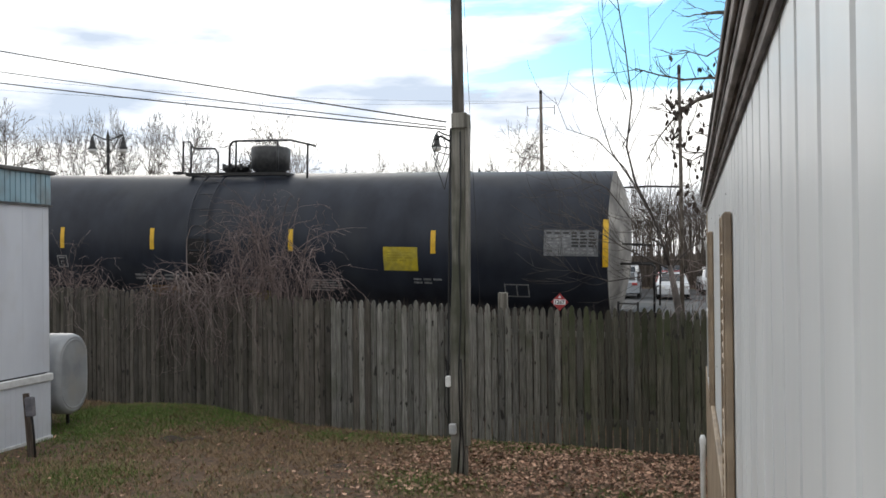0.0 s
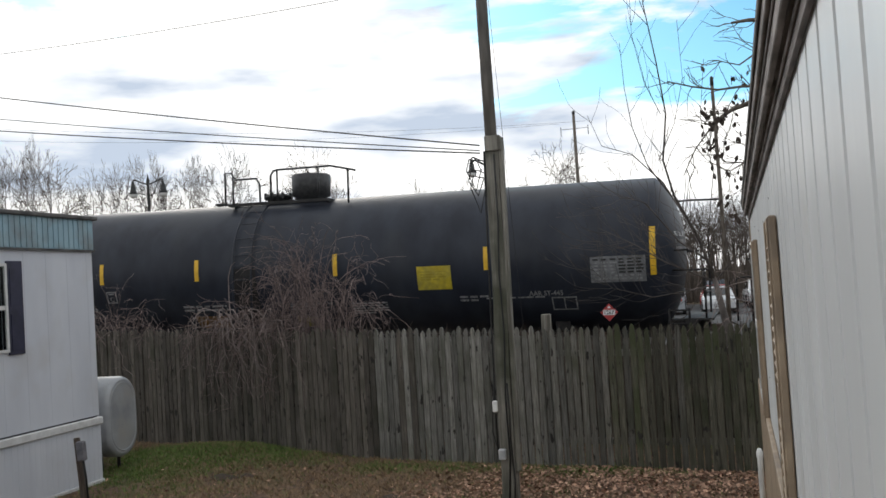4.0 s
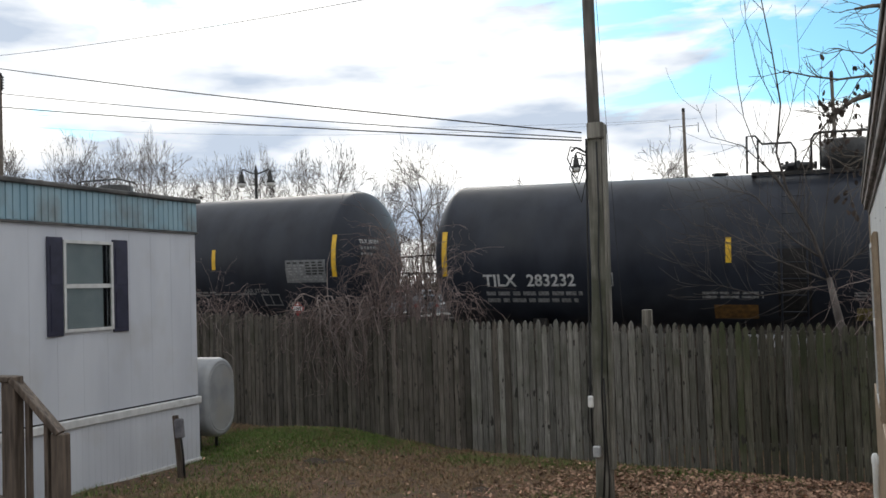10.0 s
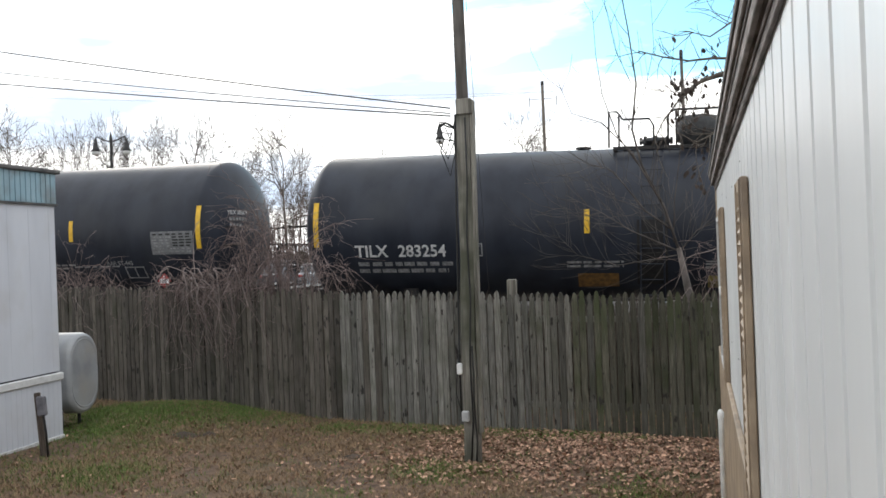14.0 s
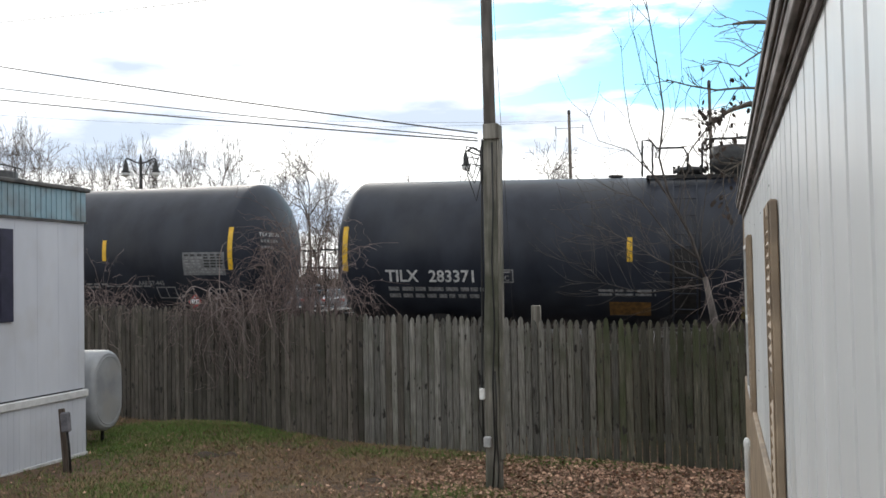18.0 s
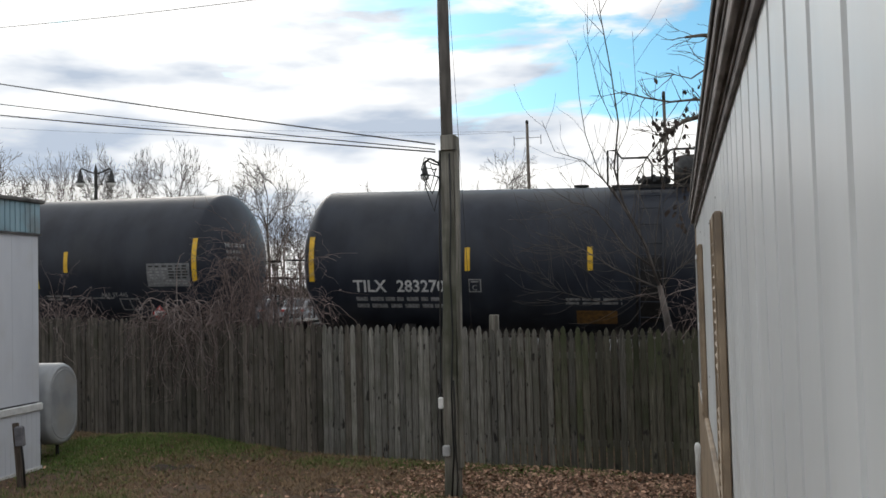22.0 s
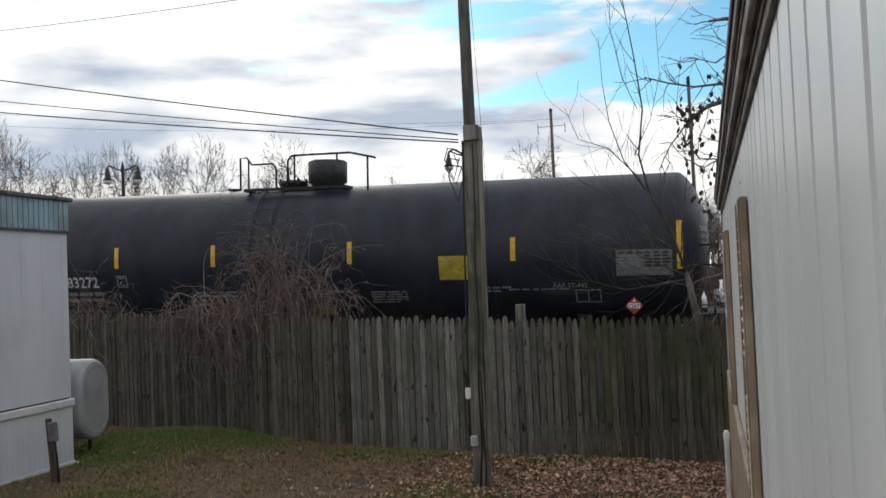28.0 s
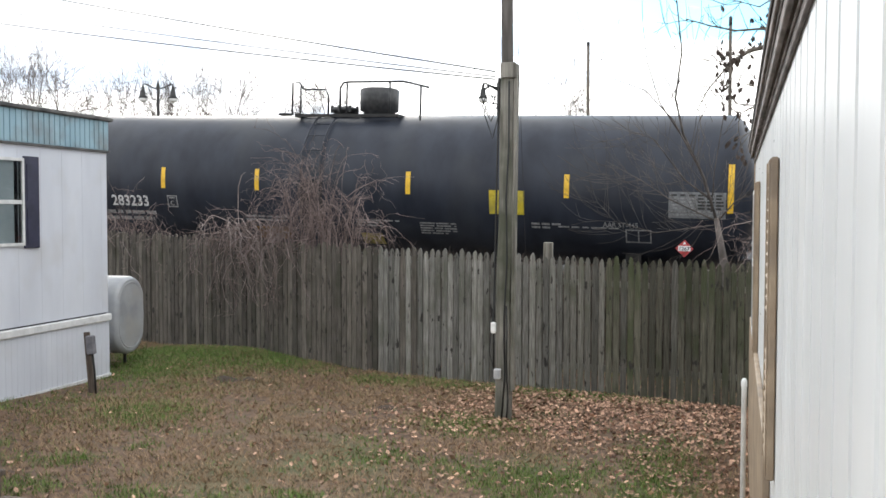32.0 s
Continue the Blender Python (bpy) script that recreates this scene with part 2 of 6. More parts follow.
M = {
    "ground": yard_ground(),
    "asphalt": surface("asphalt", (0.04, 0.04, 0.042), (0.07, 0.07, 0.07), scale=14, rough=0.9, bump=0.3, stain=(0.1, 0.1, 0.1), stain_scale=0.3),
    "ballast": surface("ballast", (0.05, 0.045, 0.04), (0.15, 0.14, 0.125), scale=22, rough=0.95, bump=1.0, stain=(0.07, 0.05, 0.035), stain_scale=0.6),
    "tie": surface("tie_wood", (0.03, 0.025, 0.02), (0.10, 0.08, 0.06), scale=5, stretch=(8, 1, 1), bump=0.5, vary=0.3),
    "rail": surface("rail_steel", (0.10, 0.05, 0.03), (0.2, 0.12, 0.08), scale=12, rough=0.55, metal=0.7),
    "tank": surface("tank_paint", (0.0165, 0.0198, 0.029), (0.029, 0.034, 0.047), scale=2.2, rough=0.44, bump=0.03, stretch=(1, 1, 0.4), specular=0.27, stain=(0.043, 0.046, 0.052),
                    stain_scale=0.7, stain_cut=(0.48, 0.8), bump_scale=60),
    "gear": surface("underframe_paint", (0.008, 0.008, 0.009), (0.024, 0.022, 0.021), scale=7, rough=0.7, bump=0.2),
    "fitting": surface("fitting_paint", (0.02, 0.021, 0.023), (0.05, 0.05, 0.05), scale=9, rough=0.5, bump=0.1),
    "wheel": surface("wheel_steel", (0.06, 0.045, 0.035), (0.14, 0.10, 0.08), scale=9, rough=0.5, metal=0.7),
    "strip": surface("reflective_yellow", (0.62, 0.36, 0.02), (0.80, 0.50, 0.03), scale=12, rough=0.4, bump=0.05),
    "dusty": surface("dusty_head", (0.13, 0.125, 0.118), (0.42, 0.40, 0.365), scale=1.6, rough=0.75, bump=0.1, stain=(0.16, 0.15, 0.14), stain_scale=1.1, stain_cut=(0.45, 0.7), bump_scale=30),
    "panel": surface("yellow_panel", (0.42, 0.325, 0.02), (0.60, 0.475, 0.04), scale=10, rough=0.5, bump=0.05, stain=(0.3, 0.26, 0.06), stain_scale=3),
    "fadedprint": surface("faded_print", (0.30, 0.24, 0.02), (0.42, 0.34, 0.04), scale=10, rough=0.6, bump=0),
    "oldpanel": surface("old_yellow_panel", (0.16, 0.13, 0.035), (0.33, 0.275, 0.08), scale=9, rough=0.6, bump=0.05, stain=(0.07, 0.06, 0.03), stain_scale=4),
    "orange": surface("orange_panel", (0.11, 0.062, 0.022), (0.25, 0.13, 0.035), scale=10, rough=0.6, bump=0.05),
    "letter": surface("white_lettering", (0.42, 0.42, 0.42), (0.66, 0.66, 0.65), scale=12, rough=0.6, bump=0),
    "stencil": surface("grey_stencil", (0.14, 0.14, 0.14), (0.32, 0.32, 0.32), scale=20, rough=0.6, bump=0),
    "data": surface("data_panel", (0.13, 0.135, 0.14), (0.21, 0.215, 0.22), scale=12, rough=0.5, bump=0),
    "red": surface("placard_red", (0.35, 0.03, 0.03), (0.5, 0.06, 0.06), scale=12, rough=0.5, bump=0),
    "white": surface("placard_white", (0.7, 0.7, 0.7), (0.8, 0.8, 0.8), scale=12, rough=0.5, bump=0),
    "black": plain("black_print", (0.02, 0.02, 0.02)),
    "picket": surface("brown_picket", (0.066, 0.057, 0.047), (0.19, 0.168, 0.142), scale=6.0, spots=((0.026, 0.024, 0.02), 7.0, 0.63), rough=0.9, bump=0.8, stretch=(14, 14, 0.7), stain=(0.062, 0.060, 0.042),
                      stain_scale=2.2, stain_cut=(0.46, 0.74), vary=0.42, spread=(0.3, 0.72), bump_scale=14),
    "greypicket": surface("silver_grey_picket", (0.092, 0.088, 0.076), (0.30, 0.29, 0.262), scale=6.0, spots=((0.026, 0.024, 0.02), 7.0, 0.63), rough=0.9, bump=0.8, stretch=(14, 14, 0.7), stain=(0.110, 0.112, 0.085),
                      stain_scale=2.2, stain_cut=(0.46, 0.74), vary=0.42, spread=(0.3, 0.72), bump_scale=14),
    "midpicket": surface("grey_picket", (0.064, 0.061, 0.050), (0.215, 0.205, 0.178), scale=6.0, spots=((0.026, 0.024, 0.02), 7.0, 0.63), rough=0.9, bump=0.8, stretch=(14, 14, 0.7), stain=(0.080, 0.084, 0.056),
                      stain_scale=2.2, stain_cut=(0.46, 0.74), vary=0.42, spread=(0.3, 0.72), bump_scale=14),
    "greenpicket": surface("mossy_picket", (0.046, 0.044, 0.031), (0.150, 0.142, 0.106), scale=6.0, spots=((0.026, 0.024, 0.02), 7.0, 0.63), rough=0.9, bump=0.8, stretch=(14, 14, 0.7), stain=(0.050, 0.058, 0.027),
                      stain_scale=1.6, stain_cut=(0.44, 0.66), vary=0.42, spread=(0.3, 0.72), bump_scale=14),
    "post": surface("grey_timber", (0.10, 0.093, 0.078), (0.285, 0.268, 0.232), scale=4.0, rough=0.9, bump=0.5, stretch=(6, 6, 0.4), stain=(0.075, 0.078, 0.054), stain_scale=1.6,
                    vary=0.15),
    "darkpole": surface("dark_timber", (0.075, 0.068, 0.062), (0.19, 0.176, 0.160), scale=3.0, rough=0.9, bump=0.25, stretch=(3.5, 3.5, 0.45), stain=(0.06, 0.058, 0.05), stain_scale=1.2),
    "deck": surface("stained_deck_wood", (0.06, 0.045, 0.035), (0.15, 0.115, 0.09), scale=4, rough=0.85, bump=0.4, stretch=(8, 8, 0.8), vary=0.2),
    "cable": plain("black_cable", (0.012, 0.012, 0.012)),
    "wire": plain("dark_wire", (0.02, 0.02, 0.022)),
    "meterbox": surface("dull_meter_box", (0.10, 0.098, 0.11), (0.19, 0.185, 0.20), scale=10, rough=0.6, bump=0.05),
    "box": surface("grey_box", (0.35, 0.36, 0.37), (0.5, 0.5, 0.5), scale=12, rough=0.5, bump=0.05),
    "whitebox": plain("white_box", (0.75, 0.75, 0.73)),
    "lwall": surface("white_aluminium_siding", (0.52, 0.54, 0.59), (0.62, 0.64, 0.685), scale=1.6, rough=0.5, bump=0.04, stretch=(1, 1, 0.25), stain=(0.48, 0.47, 0.46),
                     stain_scale=1.4, stain_cut=(0.55, 0.95)),
    "rwall": surface("cream_siding", (0.65, 0.665, 0.665), (0.76, 0.775, 0.775), scale=1.5, rough=0.38, bump=0.03, stretch=(1, 1, 0.3), stain=(0.58, 0.57, 0.54), stain_scale=1.8,
                     stain_cut=(0.6, 0.95)),
    "blue": surface("blue_fascia", (0.22, 0.35, 0.42), (0.31, 0.44, 0.50), scale=2.5, rough=0.6, bump=0.05, stretch=(1, 1, 0.3), stain=(0.20, 0.24, 0.25), stain_scale=2),
    "roofedge": surface("roof_edge", (0.05, 0.05, 0.05), (0.13, 0.125, 0.12), scale=5, rough=0.8, bump=0.2),
    "eave": surface("brown_eave", (0.06, 0.052, 0.048), (0.20, 0.175, 0.165), scale=5, rough=0.75, bump=0.2, stretch=(1, 1, 3)),
    "fascia": surface("weathered_fascia", (0.10, 0.09, 0.085), (0.34, 0.30, 0.28), scale=5, rough=0.8, bump=0.3, stretch=(3, 0.6, 3), stain=(0.10, 0.09, 0.085), stain_scale=3),
    "roof": surface("roof_coating", (0.25, 0.25, 0.25), (0.4, 0.4, 0.4), scale=3, rough=0.85, bump=0.2),
    "navy": surface("navy_shutter", (0.015, 0.016, 0.035), (0.03, 0.03, 0.06), scale=6, rough=0.5, bump=0.05),
    "tan": surface("tan_shutter", (0.27, 0.20, 0.135), (0.38, 0.29, 0.20), scale=5, rough=0.6, bump=0.12, bump_scale=45, stain=(0.20, 0.155, 0.115), stain_scale=3),
    "frame": plain("window_frame_white", (0.6, 0.6, 0.59)),
    "blind": surface("window_blind", (0.48, 0.51, 0.52), (0.60, 0.63, 0.64), scale=3, rough=0.8, bump=0.1),
    "pane": glass("window_glass"),
    # near-black that paints shade behind windows and in the skirt seam
    "dark": plain("painted_shade_black", (0.02, 0.02, 0.022)),
    "oil": surface("silver_tank_paint", (0.27, 0.28, 0.29), (0.39, 0.40, 0.41), scale=3, rough=0.45, metal=0.1, bump=0.04, stain=(0.36, 0.35, 0.33), stain_scale=2.5),
    "bark": surface("grey_bark", (0.075, 0.062, 0.05), (0.18, 0.155, 0.13), scale=8, rough=0.95, bump=0.6, stretch=(2, 2, 0.6), vary=0.2),
    "fartwig": surface("far_twig", (0.0738, 0.0599, 0.0517), (0.143, 0.12, 0.104), scale=5, rough=0.95, bump=0, vary=0.3),
    "soil": surface("bare_soil", (0.03, 0.022, 0.016), (0.075, 0.052, 0.036), scale=14, rough=0.95, bump=0.6),
    "neartwig": surface("grey_brown_twig", (0.05, 0.043, 0.039), (0.125, 0.108, 0.098), scale=5, rough=0.95, bump=0, vary=0.2),
    "vine": surface("dry_vine", (0.10, 0.074, 0.069), (0.30, 0.232, 0.214), scale=4, rough=0.95, bump=0, vary=0.35, island=True),
    "palevine": surface("pale_vine", (0.14, 0.112, 0.103), (0.34, 0.285, 0.262), scale=4, rough=0.95, bump=0, vary=0.3),
    "brush": surface("far_brush", (0.055, 0.045, 0.038), (0.13, 0.105, 0.085), scale=0.6, rough=1.0, bump=0.5, vary=0.3, island=True),
    "leaf": surface("fallen_leaf", (0.12, 0.058, 0.036), (0.58, 0.37, 0.255), scale=4, rough=0.85, bump=0, vary=0.55, island=True),
    "deadleaf": surface("dead_leaf", (0.03, 0.022, 0.018), (0.07, 0.05, 0.04), scale=5, rough=0.9, bump=0, vary=0.3, island=True),
    "grass": surface("grass_blade", (0.07, 0.125, 0.022), (0.165, 0.245, 0.055), scale=2, rough=0.8, bump=0, vary=0.4, island=True),
    "straw": surface("dry_grass", (0.16, 0.102, 0.056), (0.35, 0.238, 0.138), scale=2, rough=0.85, bump=0, vary=0.35, island=True),
    "iron": surface("black_iron", (0.02, 0.02, 0.02), (0.045, 0.045, 0.045), scale=9, rough=0.5, metal=0.3, bump=0.05),
    "paint": car_paint(),
    "tyre": plain("tyre_rubber", (0.02, 0.02, 0.02), 0.85),
    "carglass": surface("car_glass", (0.02, 0.024, 0.028), (0.035, 0.04, 0.045), rough=0.06, bump=0),
    "lamp": surface("lamp_glass", (0.6, 0.6, 0.58), (0.7, 0.7, 0.68), rough=0.2, bump=0),
}


# ---- mesh tools ----
class Mesh:
    """Collects corners and faces of one part."""

    def __init__(self):
        self.v, self.f, self.s = [], [], []

    def add(self, verts, faces, smooth=False):
        k = len(self.v)
        self.v += [tuple(p) for p in verts]
        self.f += [tuple(i + k for i in face) for face in faces]
        self.s += [smooth] * len(faces)
        return self

    def box(self, x0, x1, y0, y1, z0, z1, m=None, bevel=0.0):
        if bevel <= 0:
            vs = [(x, y, z) for z in (z0, z1) for x, y in ((x0, y0), (x1, y0), (x1, y1), (x0, y1))]
            fs = [(3, 2, 1, 0), (4, 5, 6, 7), (0, 1, 5, 4), (1, 2, 6, 5), (2, 3, 7, 6), (3, 0, 4, 7)]
        else:
            b = min(bevel, (x1 - x0) / 2.1, (y1 - y0) / 2.1, (z1 - z0) / 2.1)
            ring = [(x0 + b, y0), (x1 - b, y0), (x1, y0 + b), (x1, y1 - b), (x1 - b, y1), (x0 + b, y1), (x0, y1 - b), (x0, y0 + b)]
            cx, cy = (x0 + x1) / 2, (y0 + y1) / 2
            inner = [(cx + (x - cx) * (1 - 2 * b / (x1 - x0)), cy + (y - cy) * (1 - 2 * b / (y1 - y0))) for x, y in ring]
            vs = [(x, y, z0) for x, y in inner] + [(x, y, z0 + b) for x, y in ring] + [(x, y, z1 - b) for x, y in ring] + [(x, y, z1) for x, y in inner]
            fs = [tuple(range(7, -1, -1)), tuple(range(24, 32))]
            fs += [(r * 8 + i, r * 8 + (i + 1) % 8, r * 8 + 8 + (i + 1) % 8, r * 8 + 8 + i) for r in range(3) for i in range(8)]
        if m is not None:
            vs = [m @ Vector(p) for p in vs]
        return self.add(vs, fs)

    def tube(self, pts, radii, seg=8, caps=True, smooth=True):
        pts = [Vector(p) for p in pts]
        if not isinstance(radii, (list, tuple)):
            radii = [radii] * len(pts)
        vs, fs = [], []
        side = None
        for i, p in enumerate(pts):
            d = (pts[min(i + 1, len(pts) - 1)] - pts[max(i - 1, 0)])
            d = d.normalized() if d.length > 1e-9 else Vector((0, 0, 1))
            if side is None:
                side = d.cross(Vector((0, 0, 1)) if abs(d.z) < 0.9 else Vector((1, 0, 0))).normalized()
            else:
                side = (side - d * side.dot(d)).normalized()
            up = d.cross(side)
            for k in range(seg):
                a = 2 * math.pi * k / seg
                vs.append(p + (side * math.cos(a) + up * math.sin(a)) * radii[i])
        for i in range(len(pts) - 1):
            for k in range(seg):
                j = (k + 1) % seg
                fs.append((i * seg + k, i * seg + j, (i + 1) * seg + j, (i + 1) * seg + k))
        self.add(vs, fs, smooth)
        if caps:
            k = len(self.v) - len(vs)
            self.f += [tuple(k + i for i in range(seg - 1, -1, -1)), tuple(k + (len(pts) - 1) * seg + i for i in range(seg))]
            self.s += [False, False]
        return self

    def lathe(self, profile, axis="z", at=(0, 0, 0), seg=24, smooth=True):
        """Turns (radius, height) pairs round an axis."""
        vs, fs = [], []
        for r, h in profile:
            for k in range(seg):
                a = 2 * math.pi * k / seg
                c, s = r * math.cos(a), r * math.sin(a)
                p = {"z": (c, s, h), "x": (h, c, s), "y": (s, h, c)}[axis]
                vs.append((p[0] + at[0], p[1] + at[1], p[2] + at[2]))
        for i in range(len(profile) - 1):
            for k in range(seg):
                j = (k + 1) % seg
                fs.append((i * seg + k, i * seg + j, (i + 1) * seg + j, (i + 1) * seg + k))
        self.add(vs, fs, smooth)
        k = len(self.v) - len(vs)
        self.f += [tuple(k + i for i in range(seg - 1, -1, -1)), tuple(k + (len(profile) - 1) * seg + i for i in range(seg))]
        self.s += [False, False]
        return self

    def prism(self, outline, y0, y1):
        """Pulls an outline in x and z from y0 to y1."""
        n = len(outline)
        vs = [(x, y0, z) for x, z in outline] + [(x, y1, z) for x, z in outline]
        fs = [tuple(range(n)), tuple(range(2 * n - 1, n - 1, -1))] + [(i + n, (i + 1) % n + n, (i + 1) % n, i) for i in range(n)]
        return self.add(vs, fs)

    def done(self, name):
        me = bpy.data.meshes.new(name)
        me.from_pydata(self.v, [], self.f)
        me.polygons.foreach_set("use_smooth", self.s)
        me.update()
        return me


def part(name, mesh, material, parent=None, label="", m=None):
    """One mesh object under a thing or a part."""
    me = mesh if isinstance(mesh, bpy.types.Mesh) else mesh.done(name)
    if not me.materials:
        me.materials.append(M[material] if isinstance(material, str) else material)
    ob = new(name, me)
    ob.parent = parent
    if m is not None:
        ob.matrix_basis = m
    return tagged(ob, label) if label else ob


def thing(name, label, category, m=None, group="", kind=""):
    ob = new(name)
    ob.empty_display_size = 0.1
    if m is not None:
        ob.matrix_basis = m
    return tagged(ob, label, category, group, kind)


def smoothstep(a, b, x):
    t = min(1, max(0, (x - a) / (b - a)))
    return t * t * (3 - 2 * t)


def lettering(text, size):
    """Flat mesh of a word in the built-in font, its lower left corner at the origin, in x and y."""
    curve = bpy.data.curves.new("lettering", "FONT")
    curve.body, curve.size, curve.resolution_u = text, size, 2
    curve.offset = 0.02 * size
    ob = new("lettering", curve)
    bpy.context.view_layer.update()
    me = bpy.data.meshes.new_from_object(ob.evaluated_get(bpy.context.evaluated_depsgraph_get()))
    out = [tuple(v.co) for v in me.vertices], [tuple(p.vertices) for p in me.polygons]
    bpy.data.objects.remove(ob)
    bpy.data.meshes.remove(me)
    return out


# ---- the lie of the land ----
def land(x, y):
    return -0.4 * math.tanh((x + 7.5) / 14)


def turf(x, y):
    """Height of the lawn: the slope, small bumps, and a low rise against the fence."""
    rise = 0.08 * math.exp(-((x + 7.3) / 1.3) ** 2 - ((y - 13.2) / 0.7) ** 2)
    return land(x, y) + 0.05 * noise.noise((x * 0.5, y * 0.5, 0)) + 0.02 * noise.noise((x * 2.1, y * 2.1, 3)) + rise


TRACK = dict(x=-8.269, y=20.17, turn=-0.0335, bend=0.0049, ease=0.0002)


def track_point(s):
    """Place of the track's centre, at the rail's top, s metres along it."""
    t, n = TRACK, 40
    u = max(-30, min(30, s))
    x, y, h = t["x"], t["y"], u / n
    for i in range(n):
        a = t["turn"] + t["bend"] * (i + 0.5) * h + t["ease"] * ((i + 0.5) * h) ** 2 / 2
        x, y = x + h * math.cos(a), y + h * math.sin(a)
    if s != u:
        a = t["turn"] + t["bend"] * u + t["ease"] * u * u / 2
        x, y = x + (s - u) * math.cos(a), y + (s - u) * math.sin(a)
    return Vector((x, y, 0.40 - 0.029 * 18 * math.tanh((x + 4) / 18)))


# ---- ground, track, lot ----
def ground_sheet():
    def steps(fine0, fine1, step, far):
        mid = list(np.arange(fine0, fine1 + step / 2, step))
        out = [fine1 + step * 1.6 ** k for k in range(1, 20) if step * 1.6 ** k < far]
        return [fine0 - (v - fine1) for v in reversed(out)] + mid + out
    xs, ys = steps(-16, 6, 0.35, 2500), steps(-4, 17, 0.35, 2500)
    mb = Mesh()
    vs = []
    for y in ys:
        for x in xs:
            near = -18 < x < 8 and -6 < y < 19
            z = turf(x, y) if near else land(x, y)
            vs.append((x, y, z))
    w = len(xs)
    mb.add(vs, [(j * w + i, j * w + i + 1, (j + 1) * w + i + 1, (j + 1) * w + i) for j in range(len(ys) - 1) for i in range(w - 1)], True)
    tagged(part("ground", mb, "ground"), "winter lawn of tan grass, bare soil and green patches", "ground", kind="structure")


def railway():
    mb, ss = Mesh(), np.arange(-170, 90, 2.0)
    prof = [(-3.6, None), (-1.6, -0.2), (1.6, -0.2), (3.6, None)]
    vs = []
    for s in ss:
        p, q = track_point(s), track_point(s + 0.5)
        d = (q - p).normalized()
        for off, dz in prof:
            x, y = p.x - d.y * off, p.y + d.x * off
            vs.append((x, y, p.z + dz if dz is not None else land(x, y) - 0.15))
    mb.add(vs, [(i * 4 + k, i * 4 + 4 + k, i * 4 + 5 + k, i * 4 + 1 + k) for i in range(len(ss) - 1) for k in range(3)], True)
    bed = tagged(part("ballast_bed", mb, "ballast"), "grey crushed stone ballast bed under the railway track", "ballast", kind="structure")
    for side in (-0.76, 0.76):
        mb, vs = Mesh(), []
        shape = [(-0.07, -0.17), (0.07, -0.17), (0.012, -0.14), (0.012, -0.05), (0.036, -0.03), (0.036, 0), (-0.036, 0), (-0.036, -0.03), (-0.012, -0.05), (-0.012, -0.14)]
        for s in ss:
            p, q = track_point(s), track_point(s + 0.5)
            d = (q - p).normalized()
            vs += [(p.x - d.y * (side + a), p.y + d.x * (side + a), p.z + b) for a, b in shape]
        k = len(shape)
        mb.add(vs, [(i * k + j, i * k + (j + 1) % k, i * k + k + (j + 1) % k, i * k + k + j) for i in range(len(ss) - 1) for j in range(k)])
        part("rail", mb, "rail", bed)
    tie = Mesh().box(-0.11, 0.11, -1.28, 1.28, -0.33, -0.165, bevel=0.012).done("tie")
    for i in range(110):
        p, q = track_point(-36 + 0.56 * i), track_point(-35.5 + 0.56 * i)
        d = (q - p).normalized()
        part("tie", tie, "tie", bed, m=Matrix.Translation(p) @ pose(0, 0, 0, 0, 0, math.degrees(math.atan2(d.y, d.x)) + random.uniform(-1, 1)))


def parking_lot():
    mb = Mesh()
    xs, ys = np.arange(-90, 61, 3.0), (33, 50, 72)
    mb.add([(x, y, land(x, y) + 0.02) for y in ys for x in xs], [(j * len(xs) + i, j * len(xs) + i + 1, (j + 1) * len(xs) + i + 1, (j + 1) * len(xs) + i) for j in range(2) for i in range(len(xs) - 1)])
    tagged(part("parking_lot", mb, "asphalt"), "grey asphalt car park beyond the railway", "road", kind="structure")


# ---- tank cars ----
R, AXIS, HALF, HEAD, KNUCKLE = 1.565, 2.41, 7.75, 0.58, 1.55


def head_profile():
    """Radius and place along the tank of one dished head, from its middle to the shoulder."""
    rows = [(0.02, HALF + HEAD)]
    for i in range(1, 15):
        r = math.sin(math.pi / 2 * i / 14)
        rows.append((R * r, HALF + HEAD * (1 - r * r) ** (1 / KNUCKLE)))
    return rows


def girth(u):
    """The tank's radius at u, less on the rounded heads."""
    k = max(0.0, abs(u) - HALF) / HEAD
    return R * math.sqrt(max(0.0, 1 - k ** KNUCKLE))


def on_tank(u, z, out=0.004):
    """A point of the tank's near side at height z above the rail."""
    a = math.asin(max(-0.98, min(0.98, (z - AXIS) / R)))
    return (u, -(R + out) * math.cos(a), AXIS + (R + out) * math.sin(a))


def decal(mb, u0, u1, z0, z1, out=0.004, rows=4, shift=0.0):
    a0, a1 = math.asin((z0 - AXIS) / R), math.asin((z1 - AXIS) / R)
    vs = []
    for i in range(rows + 1):
        a = a0 + (a1 - a0) * i / rows
        for u in (u0, u1):
            g = girth(u + shift) + out
            vs.append((u, -g * math.cos(a), AXIS + g * math.sin(a)))
    return mb.add(vs, [(2 * i, 2 * i + 1, 2 * i + 3, 2 * i + 2) for i in range(rows)], True)


def stencil(mb, text, u, z, size, out=0.006):
    vs, fs = lettering(text, size)
    return mb.add([on_tank(u + x, z + y, out) for x, y, _ in vs], fs)


def on_head(mb, flat, y, z):
    """Lays a flat outline in x and y on the dished head at the tank's far end."""
    out = []
    for a, b, _ in flat[0]:
        k = min(0.999, ((y + a) ** 2 + (z + b - AXIS) ** 2) / (R * R))
        out.append((HALF + HEAD * (1 - k) ** (1 / KNUCKLE) + 0.008, y + a, z + b))
    return mb.add(out, flat[1])


